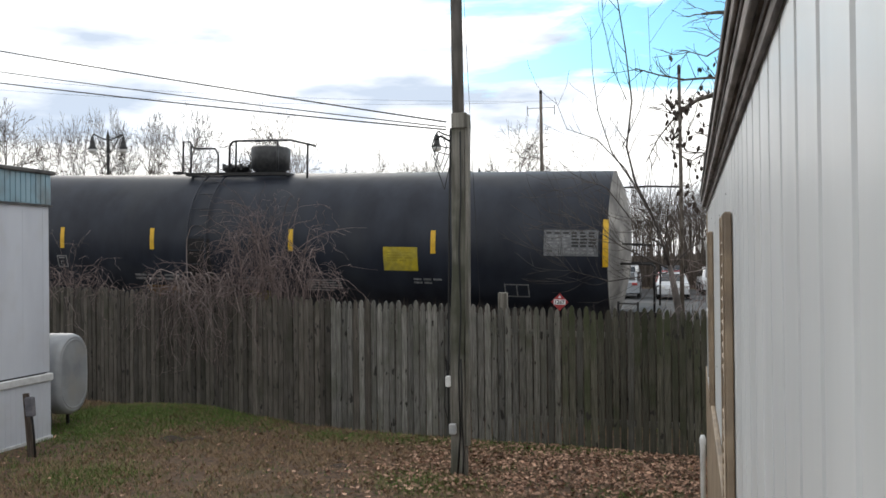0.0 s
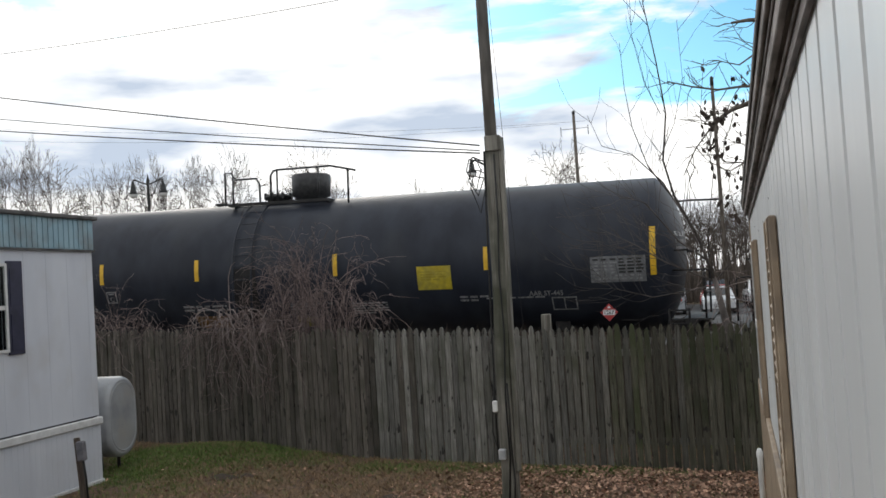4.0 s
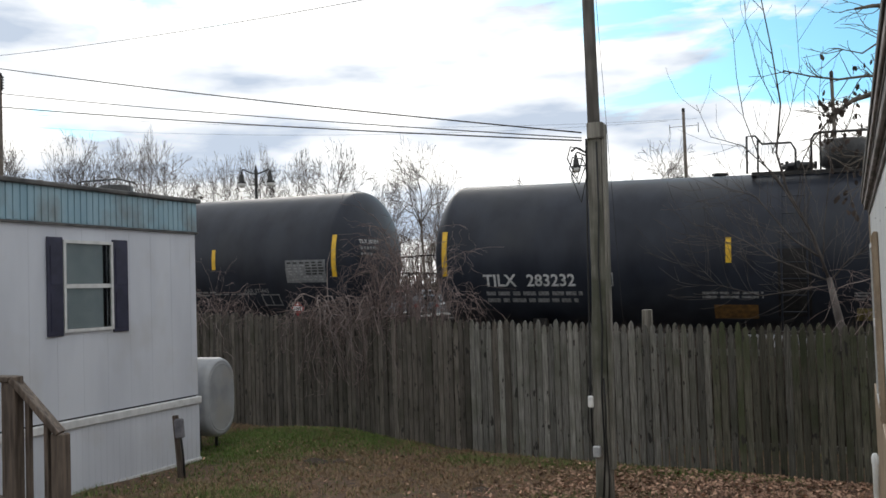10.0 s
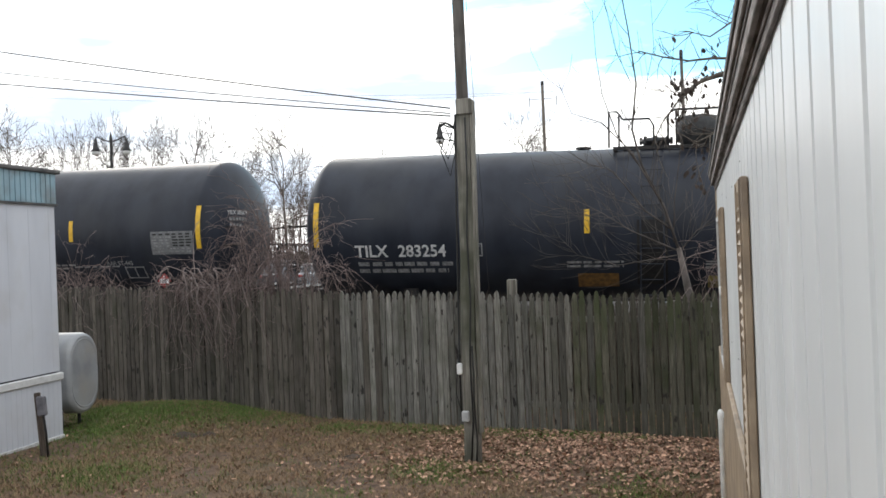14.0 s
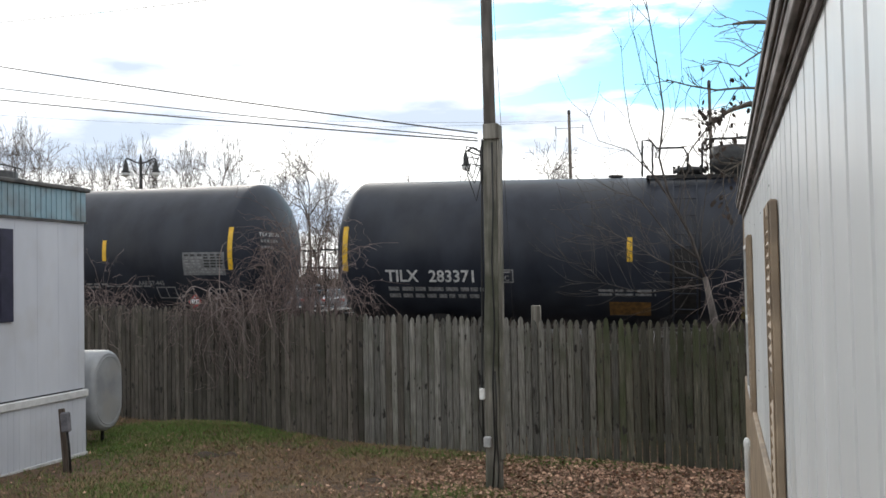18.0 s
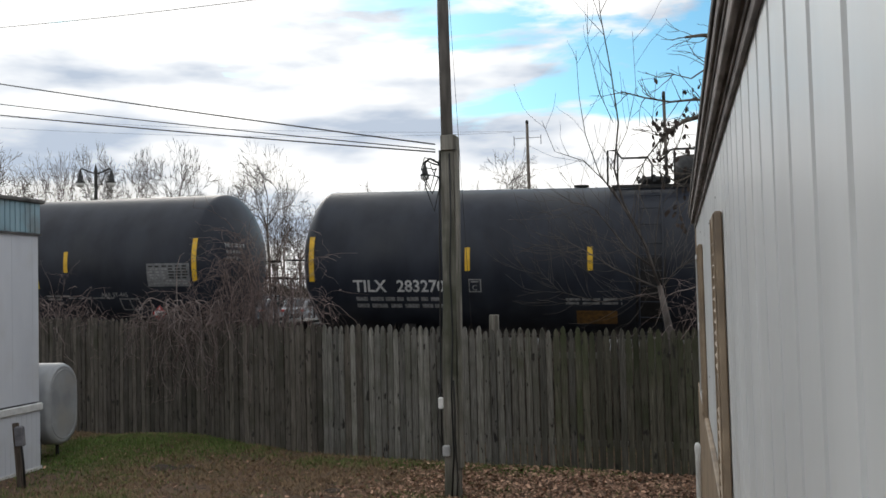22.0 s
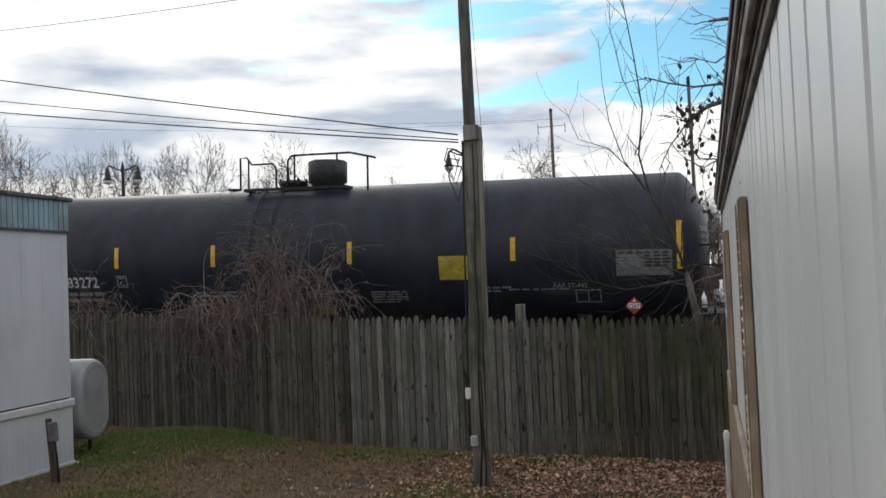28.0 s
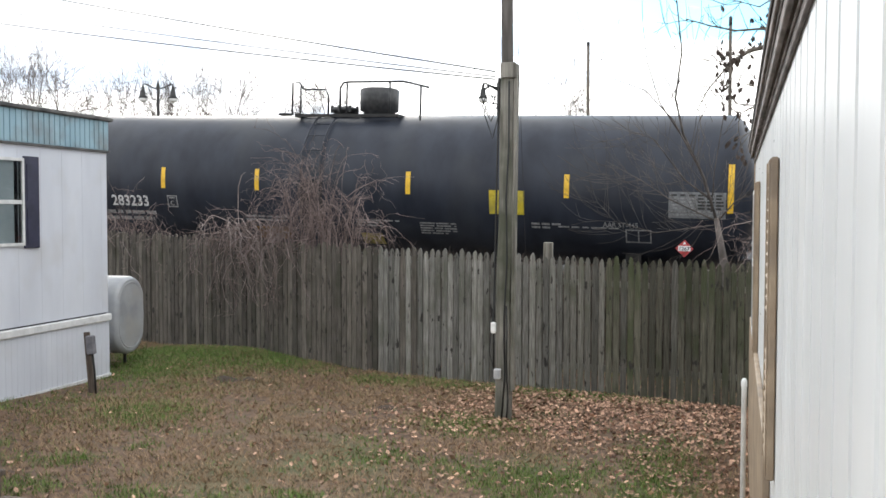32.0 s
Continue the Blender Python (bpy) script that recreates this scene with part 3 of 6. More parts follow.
def bars(mb, u, z, rows, seed, out=0.005):
    """Lines of small print as broken bars: rows of (length, height)."""
    rnd = random.Random(seed)
    for length, h in rows:
        x = u
        while x < u + length:
            w = rnd.uniform(0.12, 0.34)
            decal(mb, x, min(x + w, u + length), z, z + h, out, 1)
            x += w + rnd.uniform(0.03, 0.07)
        z -= h * 1.75
    return mb


def truck(parent, u):
    t = part("truck", Mesh().box(-0.22, 0.22, -1.0, 1.0, 0.42, 0.72, bevel=0.03), "gear", parent, "black cast steel railway truck", m=pose(u, 0, 0))
    for y in (-1.0, 1.0):
        o = [(-1.2, 0.40), (-0.98, 0.30), (-0.72, 0.36), (-0.45, 0.16), (0.45, 0.16), (0.72, 0.36), (0.98, 0.30), (1.2, 0.40), (1.15, 0.62), (0.5, 0.84), (-0.5, 0.84), (-1.15, 0.62)]
        part("side_frame", Mesh().prism(o, y - 0.07, y + 0.07), "gear", t)
    for x in (-0.89, 0.89):
        ax = Mesh().lathe([(0.08, -1.1), (0.08, 1.1)], "y", (x, 0, 0.42), 12)
        part("axle", ax, "wheel", t)
        for y in (-0.76, 0.76):
            k = 1 if y > 0 else -1
            pr = [(0.16, 0.09), (0.17, 0.05), (0.36, 0.05), (0.38, 0.075), (0.425, 0.07), (0.42, -0.05), (0.46, -0.055), (0.46, -0.08), (0.36, -0.07), (0.17, -0.05), (0.16, -0.09)]
            part("wheel", Mesh().lathe([(r, h * k) for r, h in (pr if k < 0 else pr)], "y", (x, y, 0.42), 24), "wheel", t)
    return t


def tank_car():
    car = thing("tank_car", "black railway tank car with white lettering and yellow strips", "tank car", group="train of tank cars")
    end = head_profile()
    prof = [(r, -x) for r, x in end] + [(R, x) for x in np.linspace(-HALF + 0.05, HALF - 0.05, 9)] + end[::-1]
    part("tank", Mesh().lathe(prof, "x", (0, 0, AXIS), 64), "tank", car, "dusty black painted steel tank shell")
    for k in (-1, 1):
        part("stub_sill", Mesh().box(min(k * 5.2, k * 8.75), max(k * 5.2, k * 8.75), -0.32, 0.32, 0.72, 1.08, bevel=0.03), "gear", car)
        part("end_sill", Mesh().box(k * 8.45 - 0.12, k * 8.45 + 0.12, -1.35, 1.35, 0.95, 1.12, bevel=0.02), "gear", car)
        part("bolster", Mesh().prism([(-0.85, 0.95), (0.85, 0.95), (0.9, 1.22), (0.6, 1.12), (-0.6, 1.12), (-0.9, 1.22)], -0.15, 0.15), "gear", car, m=pose(k * 5.9, 0, 0, 0, 0, 90))
        cp = Mesh().box(k * 8.95 - 0.24, k * 8.95 + 0.1, -0.1, 0.1, 0.78, 0.96, bevel=0.03)
        cp.box(k * 9.0 - 0.05, k * 9.0 + 0.09, -0.17, 0.06, 0.74, 1.0, bevel=0.03)
        part("coupler", cp, "wheel", car)
        for y in (-1.25, 1.25):
            rail = Mesh().tube([(k * 8.72, y, 1.1), (k * 8.72, y, 2.02), (k * 8.66, y, 2.06), (k * 8.0, y * 0.8, 2.06)], 0.024, 6)
            rail.tube([(k * 7.95, y * 0.75, 2.45), (k * 8.52, y * 0.9, 2.45)], 0.022, 6)
            part("end_handrail", rail, "gear", car)
        part("end_crossbar", Mesh().tube([(k * 8.72, -1.25, 1.6), (k * 8.72, 1.25, 1.6)], 0.016, 6), "gear", car)
        part("end_platform", Mesh().box(min(k * 8.3, k * 8.86), max(k * 8.3, k * 8.86), -1.35, 1.35, 1.10, 1.14), "gear", car)
        lad = Mesh()
        for x in (k * 8.05, k * 8.42):
            lad.box(x - 0.02, x + 0.02, -1.47, -1.43, 0.45, 1.34)
        for z in (0.55, 0.8, 1.05, 1.3):
            lad.tube([(k * 8.05, -1.45, z), (k * 8.42, -1.45, z)], 0.014, 5)
        part("corner_ladder", lad, "gear", car)
        truck(car, k * 5.9)
    wheel = Mesh()
    ring = [(8.62, 0.62 + 0.26 * math.cos(a), 1.75 + 0.26 * math.sin(a)) for a in np.linspace(0, 2 * math.pi, 17)]
    wheel.tube(ring, 0.016, 5, caps=False)
    for a in (0.3, 2.4, 4.5):
        wheel.tube([(8.62, 0.62, 1.75), (8.62, 0.62 + 0.26 * math.cos(a), 1.75 + 0.26 * math.sin(a))], 0.01, 4)
    part("brake_wheel", wheel, "gear", car)
    pipe = Mesh()
    for y in (-0.62, 0.62):
        pipe.tube([(-5.0, y, 0.86), (5.0, y, 0.86)], 0.035, 8)
    pipe.lathe([(0.2, -0.55), (0.23, -0.5), (0.23, 0.5), (0.2, 0.55)], "x", (-2.4, -0.45, 0.72), 16)
    part("brake_gear", pipe, "gear", car)
    part("bottom_outlet", Mesh().lathe([(0.3, 0.5), (0.3, 0.62), (0.18, 0.66), (0.18, 0.95)], "z", (0, 0, 0), 16), "gear", car)
    # top platform, fittings and rails
    top = AXIS + R - 0.05
    deck = Mesh().box(-1.7, 0.75, -0.83, -0.78, top - 0.05, top + 0.02)
    for a, b, c, d in ((-1.7, 0.75, 0.78, 0.83), (-1.7, -1.63, -0.78, 0.78), (0.68, 0.75, -0.78, 0.78)):
        deck.box(a, b, c, d, top - 0.05, top + 0.02)
    pf = part("platform", deck, "gear", car)
    slat = Mesh().box(-1.63, 0.68, -0.04, 0.04, top - 0.015, top + 0.012).done("slat")
    for y in np.linspace(-0.7, 0.7, 8):
        part("slat", slat, "gear", pf, m=pose(0, y, 0))
    part("dome_housing", Mesh().lathe([(0.36, top), (0.36, top + 0.12), (0.44, top + 0.16), (0.45, top + 0.62), (0.40, top + 0.66), (0.05, top + 0.68)], "z", (0.0, 0, 0), 24), "fitting", car,
         "dark round valve housing")
    mw = Mesh().lathe([(0.26, top), (0.26, top + 0.14), (0.33, top + 0.15), (0.33, top + 0.21), (0.22, top + 0.25), (0.03, top + 0.27)], "z", (-0.85, 0, 0), 20)
    mw = part("manway", mw, "fitting", car)
    bolt = Mesh().box(-0.03, 0.03, -0.03, 0.03, top + 0.12, top + 0.27, bevel=0.008).done("eye_bolt")
    for a in np.linspace(0, 2 * math.pi, 9)[:-1]:
        part("eye_bolt", bolt, "fitting", mw, m=pose(-0.85 + 0.31 * math.cos(a), 0.31 * math.sin(a), 0))
    part("vent", Mesh().lathe([(0.07, top - 0.02), (0.07, top + 0.06), (0.16, top + 0.07), (0.16, top + 0.11), (0.05, top + 0.12)], "z", (-2.35, 0, 0), 14), "fitting", car)
    for y in (-0.8,):
        rail = Mesh()
        h = top + 0.72
        rail.tube([(-0.62, y, top), (-0.62, y, h - 0.12), (-0.55, y, h - 0.02), (-0.45, y, h), (0.85, y, h), (1.42, y, h - 0.13), (1.44, y, h - 0.15)], 0.026, 6)
        rail.tube([(1.26, y, top - 0.12), (1.26, y, h - 0.1)], 0.024, 6)
        rail.tube([(-1.78, y, top), (-1.78, y, h), (-1.62, y, h), (-1.5, y, h - 0.16), (-0.98, y, h - 0.16), (-0.9, y, h - 0.3), (-0.9, y, top)], 0.024, 6)
        for x, z in ((-1.58, h - 0.08), (-0.46, h), (0.55, h)):
            rail.tube([(x, y, top), (x, y, z)], 0.022, 6)
        part("handrail", rail, "fitting", car, "black tubular safety rail")
    lad = Mesh()
    for x in (-1.17, -0.73):
        pts = [(x, -R - 0.06, 0.9), (x, -R - 0.07, AXIS)]
        for a in np.linspace(0.2, 1.15, 6):
            pts.append((x, -(R + 0.07) * math.cos(a), AXIS + (R + 0.07) * math.sin(a)))
        lad.tube(pts, 0.02, 6)
    for z in np.arange(1.0, AXIS + 0.1, 0.3):
        lad.tube([(-1.17, -R - 0.065, z), (-0.73, -R - 0.065, z)], 0.011, 5)
    for a in np.linspace(0.2, 1.15, 5):
        lad.tube([(-1.17, -(R + 0.07) * math.cos(a), AXIS + (R + 0.07) * math.sin(a)), (-0.73, -(R + 0.07) * math.cos(a), AXIS + (R + 0.07) * math.sin(a))], 0.011, 5)
    part("side_ladder", lad, "tank", car)
    part("ladder_plate", decal(Mesh(), -1.24, -0.66, 1.2, 2.45, 0.01, 8), "gear", car, "black plate behind the ladder")
    step = Mesh().box(-1.5, -0.4, -1.78, -1.5, 0.9, 0.95)
    part("side_step", step, "gear", car)
    # markings shared by all the cars
    part("warning_panel", decal(Mesh(), 3.04, 3.77, 1.85, 2.33, 0.008), "panel", car, "faded yellow panel with worn print")
    wp = Mesh()
    bars(wp, 3.12, 2.2, [(0.55, 0.03), (0.5, 0.03), (0.55, 0.03), (0.4, 0.03)], 5, 0.011)
    tagged(part("warning_print", wp, "fadedprint", car), kind="stuff")
    part("low_panel", decal(Mesh(), -2.4, -1.6, 1.15, 1.42, 0.008), "orange", car, "worn orange panel low on the tank")
    part("low_panel", decal(Mesh(), 0.1, 0.6, 1.12, 1.36, 0.008), "oldpanel", car, "worn yellow panel low on the tank")
    for u, z, rows in ((-2.6, 1.62, [(1.1, 0.045), (1.1, 0.045)]), (0.05, 1.62, [(1.0, 0.03), (0.6, 0.035), (0.6, 0.035)]),
                       (1.5, 1.60, [(0.8, 0.03), (0.8, 0.03), (0.8, 0.03), (0.8, 0.03), (0.6, 0.03)]), (3.9, 1.66, [(0.6, 0.04), (0.4, 0.04)])):
        tagged(part("stencil_print", bars(Mesh(), u, z, rows, int(u * 10)), "stencil", car), kind="stuff")
    ar = stencil(Mesh(), "AAR ST-445", 5.34, 1.66, 0.135)
    bars(ar, 4.45, 1.62, [(1.2, 0.03)], 9)
    tagged(part("stencil_text", ar, "stencil", car), kind="stuff")
    ar = Mesh()
    for u0, u1, z0, z1 in ((5.78, 6.28, 1.60, 1.625), (5.78, 6.28, 1.36, 1.385), (5.78, 5.805, 1.36, 1.625), (6.255, 6.28, 1.36, 1.625), (6.02, 6.045, 1.36, 1.625)):
        decal(ar, u0, u1, z0, z1, 0.006, 2)
    part("stencil_box", ar, "stencil", car)
    dp = part("data_panel", decal(Mesh(), 6.6, 7.66, 1.88, 2.38, 0.006), "data", car, "grey data panel with rows of small print")
    pr, faint, rnd = Mesh(), Mesh(), random.Random(4)
    for r in range(7):
        for c in range(6):
            w, u = rnd.uniform(0.09, 0.15), 6.65 + c * 0.165
            decal(pr if r == 0 or (c > 2 and r < 5) else faint, u, u + w, 2.30 - r * 0.062, 2.335 - r * 0.062, 0.010, 1)
    tagged(part("faint_print", faint, "stencil", dp), kind="stuff")
    tagged(part("print", pr, "black", dp), kind="stuff")
    holder = part("placard", Mesh().add([(6.93 + 0.17 * a, -1.56, 1.30 + 0.17 * b) for a, b in ((-1, 0), (0, -1), (1, 0), (0, 1))] + [(6.93 + 0.17 * a, -1.545, 1.30 + 0.17 * b) for a, b in ((-1, 0), (0, -1), (1, 0), (0, 1))],
                  [(0, 1, 2, 3), (7, 6, 5, 4), (0, 4, 5, 1), (1, 5, 6, 2), (2, 6, 7, 3), (3, 7, 4, 0)]), "red", car, "red diamond placard with a white number band")
    part("placard_bracket", Mesh().box(6.86, 7.0, -1.545, -1.2, 1.25, 1.33), "gear", car)
    part("band", Mesh().box(6.815, 7.045, -1.566, -1.561, 1.25, 1.35), "white", holder)
    vs, fs = lettering("1267", 0.10)
    part("number", Mesh().add([(6.825 + x, -1.569, 1.264 + y) for x, y, _ in vs], fs), "black", holder)
    part("flame", Mesh().add([(6.93 + a * 0.7, -1.563, 1.40 + b * 0.7) for a, b in ((-0.05, -0.03), (0.05, -0.03), (0.0, 0.05))], [(0, 1, 2)]), "white", holder)
    return car


STRIPS = (-7.80, -4.54, -2.11, 1.22, 4.52, 7.80)
CARS = [  # mark, number, how each strip is set off from the usual place
    ("DPRX", "257277", (0, 0.18, 0.04, 0.01, -0.17, 0)),
    ("TILX", "283262", (-0.08, -0.07, -0.01, 0, 0, 0)),
    ("TILX", "283232", (0.05, -0.05, 0.01, -0.10, -0.05, -0.03)),
    ("TILX", "283254", (0.05, -0.03, -0.08, 0.20, 0.06, 0.09)),
    ("TILX", "283371", (0.01, -0.01, 0.12, 0, 0, 0)),
    ("TILX", "283270", (-0.01, 0, 0, -0.11, 0.01, 0.01)),
    ("TILX", "283276", (0, 0, 0, 0.04, 0, -0.02)),
    ("TILX", "283272", (-0.04, 0.05, 0.04, -0.11, 0.06, 0)),
    ("TILX", "283233", (0, -0.06, -0.12, 0.07, 0.10, -0.06)),
]


def train():
    first = tank_car()
    made = [first] + [copy_thing(first, Matrix()) for _ in CARS[1:]]
    for ob in list(first.children):
        if ob.name.split(".")[0] == "stencil_text":
            bpy.data.objects.remove(ob)
    short = decal(Mesh(), -0.052, 0.052, 2.44 - 0.233, 2.44 + 0.233, 0.006).done("reflective_strip")
    ends = [decal(Mesh(), -0.056, 0.056, 2.455 - 0.457, 2.455 + 0.457, 0.02, 10, k * 7.72).done("reflective_strip") for k in (-1, 1)]
    for car, (mark, number, offs) in zip(made, CARS):
        for k, (u, o) in enumerate(zip(STRIPS, offs)):
            part("reflective_strip", ends[k // 5] if k in (0, 5) else short, "strip", car, m=pose(u + o, 0, 0))
        up, on = (0.2, 0.1) if mark == "DPRX" else (0.0, 0.0)
        part("reporting_mark", stencil(Mesh(), mark, -6.93 + on, 1.79 + up, 0.335, 0.007), "letter", car, "white stencilled letters")
        part("car_number", stencil(Mesh(), number, -6.02 + on, 1.79 + up, 0.335, 0.007), "letter", car, "white stencilled digits")
        lim = Mesh()
        bars(lim, -6.9 + on, 1.60 + up, [(2.0, 0.08), (1.9, 0.08)], number)
        tagged(part("load_line_print", lim, "stencil", car), kind="stuff")
        bx = Mesh()
        for u0, u1, z0, z1 in ((-4.58, -4.32, 2.02, 2.045), (-4.58, -4.32, 1.78, 1.805), (-4.58, -4.555, 1.78, 2.045), (-4.345, -4.32, 1.78, 2.045)):
            decal(bx, u0 + 0.05, u1 + 0.05, z0, z1, 0.006, 2)
        stencil(bx, "C", -4.46, 1.82, 0.15)
        decal(bx, -4.48, -4.32, 1.975, 2.005, 0.006, 1)
        part("class_box", bx, "stencil", car)
        if car is not made[0]:
            lines = on_head(Mesh(), lettering(mark + " " + number, 0.12), -0.95, 2.74)
            part("head_mark", lines, "letter", car, "small white letters on the tank head")
            rows = Mesh()
            for z, wide in ((2.60, 0.5), (2.46, 0.36)):
                y = -0.92
                while y < -0.92 + wide:
                    on_head(rows, ([(0, 0, 0), (0.07, 0, 0), (0.07, 0.07, 0), (0, 0.07, 0)], [(0, 1, 2, 3)]), y, z)
                    y += 0.095
            tagged(part("head_print", rows, "stencil", car), kind="stuff")
    # the first car is jacketed: its far head is a bare dusty cone with a sharp rim
    cone = [(R + 0.001, HALF + 0.085), (R + 0.007, HALF + 0.10), (R - 0.03, HALF + 0.11), (1.2, HALF + 0.27), (0.65, HALF + 0.39), (0.02, HALF + 0.44)]
    part("tank_head", Mesh().lathe(cone, "x", (0, 0, AXIS), 64, smooth=False), "dusty", made[0], "dusty grey conical tank head")
    prof = [(r, -x) for r, x in head_profile()]
    prof += [(R, x) for x in np.linspace(-HALF + 0.05, HALF + 0.09, 9)] + [(1.18, HALF + 0.25), (0.63, HALF + 0.37), (0.02, HALF + 0.42)]
    for ob in made[0].children:
        if ob.name.split(".")[0] == "tank":
            ob.data = Mesh().lathe(prof, "x", (0, 0, AXIS), 64).done("tank")
            ob.data.materials.append(M["tank"])
    for ob in made[0].children:
        if ob.name.startswith("warning_panel") or ob.name.startswith("warning_print"):
            ob.location.x = 0.25
        if ob.name.startswith("data_panel"):
            ob.matrix_basis = pose(0, 0, AXIS) @ pose(0, 0, 0, -12) @ pose(0, 0, -AXIS)
    tagged(made[0], "older black railway tank car with white lettering, sitting lower")
    return made


TRAIN_CARS = train()


# ---- fence ----
FENCE = [(-15.0, 16.1), (-9.5, 14.2), (-4.4, 12.9), (-2.6, 12.6), (4.2, 12.6)]


def along_fence(s):
    for (x0, y0), (x1, y1) in zip(FENCE, FENCE[1:]):
        n = math.hypot(x1 - x0, y1 - y0)
        if s <= n or (x1, y1) == FENCE[-1]:
            return x0 + (x1 - x0) * s / n, y0 + (y1 - y0) * s / n, math.degrees(math.atan2(y1 - y0, x1 - x0))
        s -= n


FENCE_LENGTH = sum(math.dist(a, b) for a, b in zip(FENCE, FENCE[1:]))


def fence():
    f = thing("picket_fence", "tall weathered grey-green picket fence with pointed tops", "fence")
    kinds = []
    for k in range(8):
        w, h = 0.0384 + 0.0008 * (k % 4), 1.90 + 0.007 * (k - 4)
        o = [(-w, 0), (w, 0), (w, h - 0.125), (w * 0.66, h - 0.105), (w * 0.80, h - 0.075), (w * 0.72, h - 0.045), (w * 0.36, h - 0.012), (0.0, h)]
        o += [(-x, z) for x, z in reversed(o[2:-1])]
        kinds.append(Mesh().prism(o, -0.013, 0.013))
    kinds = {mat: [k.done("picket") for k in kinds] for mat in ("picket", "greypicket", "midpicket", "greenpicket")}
    s = 0.0
    while s < FENCE_LENGTH:
        x, y, a = along_fence(s)
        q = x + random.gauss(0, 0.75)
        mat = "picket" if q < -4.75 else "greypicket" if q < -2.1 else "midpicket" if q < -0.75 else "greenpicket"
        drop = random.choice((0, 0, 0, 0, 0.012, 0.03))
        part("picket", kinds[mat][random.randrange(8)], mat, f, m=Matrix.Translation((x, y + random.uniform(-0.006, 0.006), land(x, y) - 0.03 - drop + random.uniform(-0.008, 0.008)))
             @ pose(0, 0, 0, random.uniform(-0.6, 0.6), random.uniform(-0.22, 0.22), a + random.uniform(-2.5, 2.5)))
        s += 0.0945 + random.uniform(-0.002, 0.002)
    post = Mesh().box(-0.05, 0.05, 0.03, 0.13, -0.3, 1.74, bevel=0.008).done("post")
    tall = Mesh().box(-0.06, 0.06, 0.03, 0.14, -0.3, 2.03, bevel=0.008).done("post")
    for s in np.arange(1.0, FENCE_LENGTH, 2.42):
        x, y, a = along_fence(s)
        part("post", post, "post", f, m=pose(x, y, land(x, y), random.uniform(-1, 1), random.uniform(-1, 1), a))
    part("post", tall, "post", f, m=pose(-2.10, 12.6, land(-2.10, 12.6), 0.5, 0.6, 0))
    s = 0.0
    while s < FENCE_LENGTH - 0.1:
        e = min(s + 2.42, FENCE_LENGTH)
        (x0, y0, _), (x1, y1, _) = along_fence(s), along_fence(e)
        d = Vector((x1 - x0, y1 - y0, 0)).normalized()
        for z in (0.35, 1.5):
            mb = Mesh()
            off = Vector((-d.y, d.x, 0)) * 0.03
            p, q = Vector((x0, y0, land(x0, y0) + z)) + off, Vector((x1, y1, land(x1, y1) + z)) + off
            mb.box(0, (q - p).length, -0.019, 0.019, -0.04, 0.04, m=Matrix.Translation(p) @ (q - p).to_track_quat("X", "Z").to_matrix().to_4x4())
            part("fence_rail", mb, "post", f)
        s = e


fence()


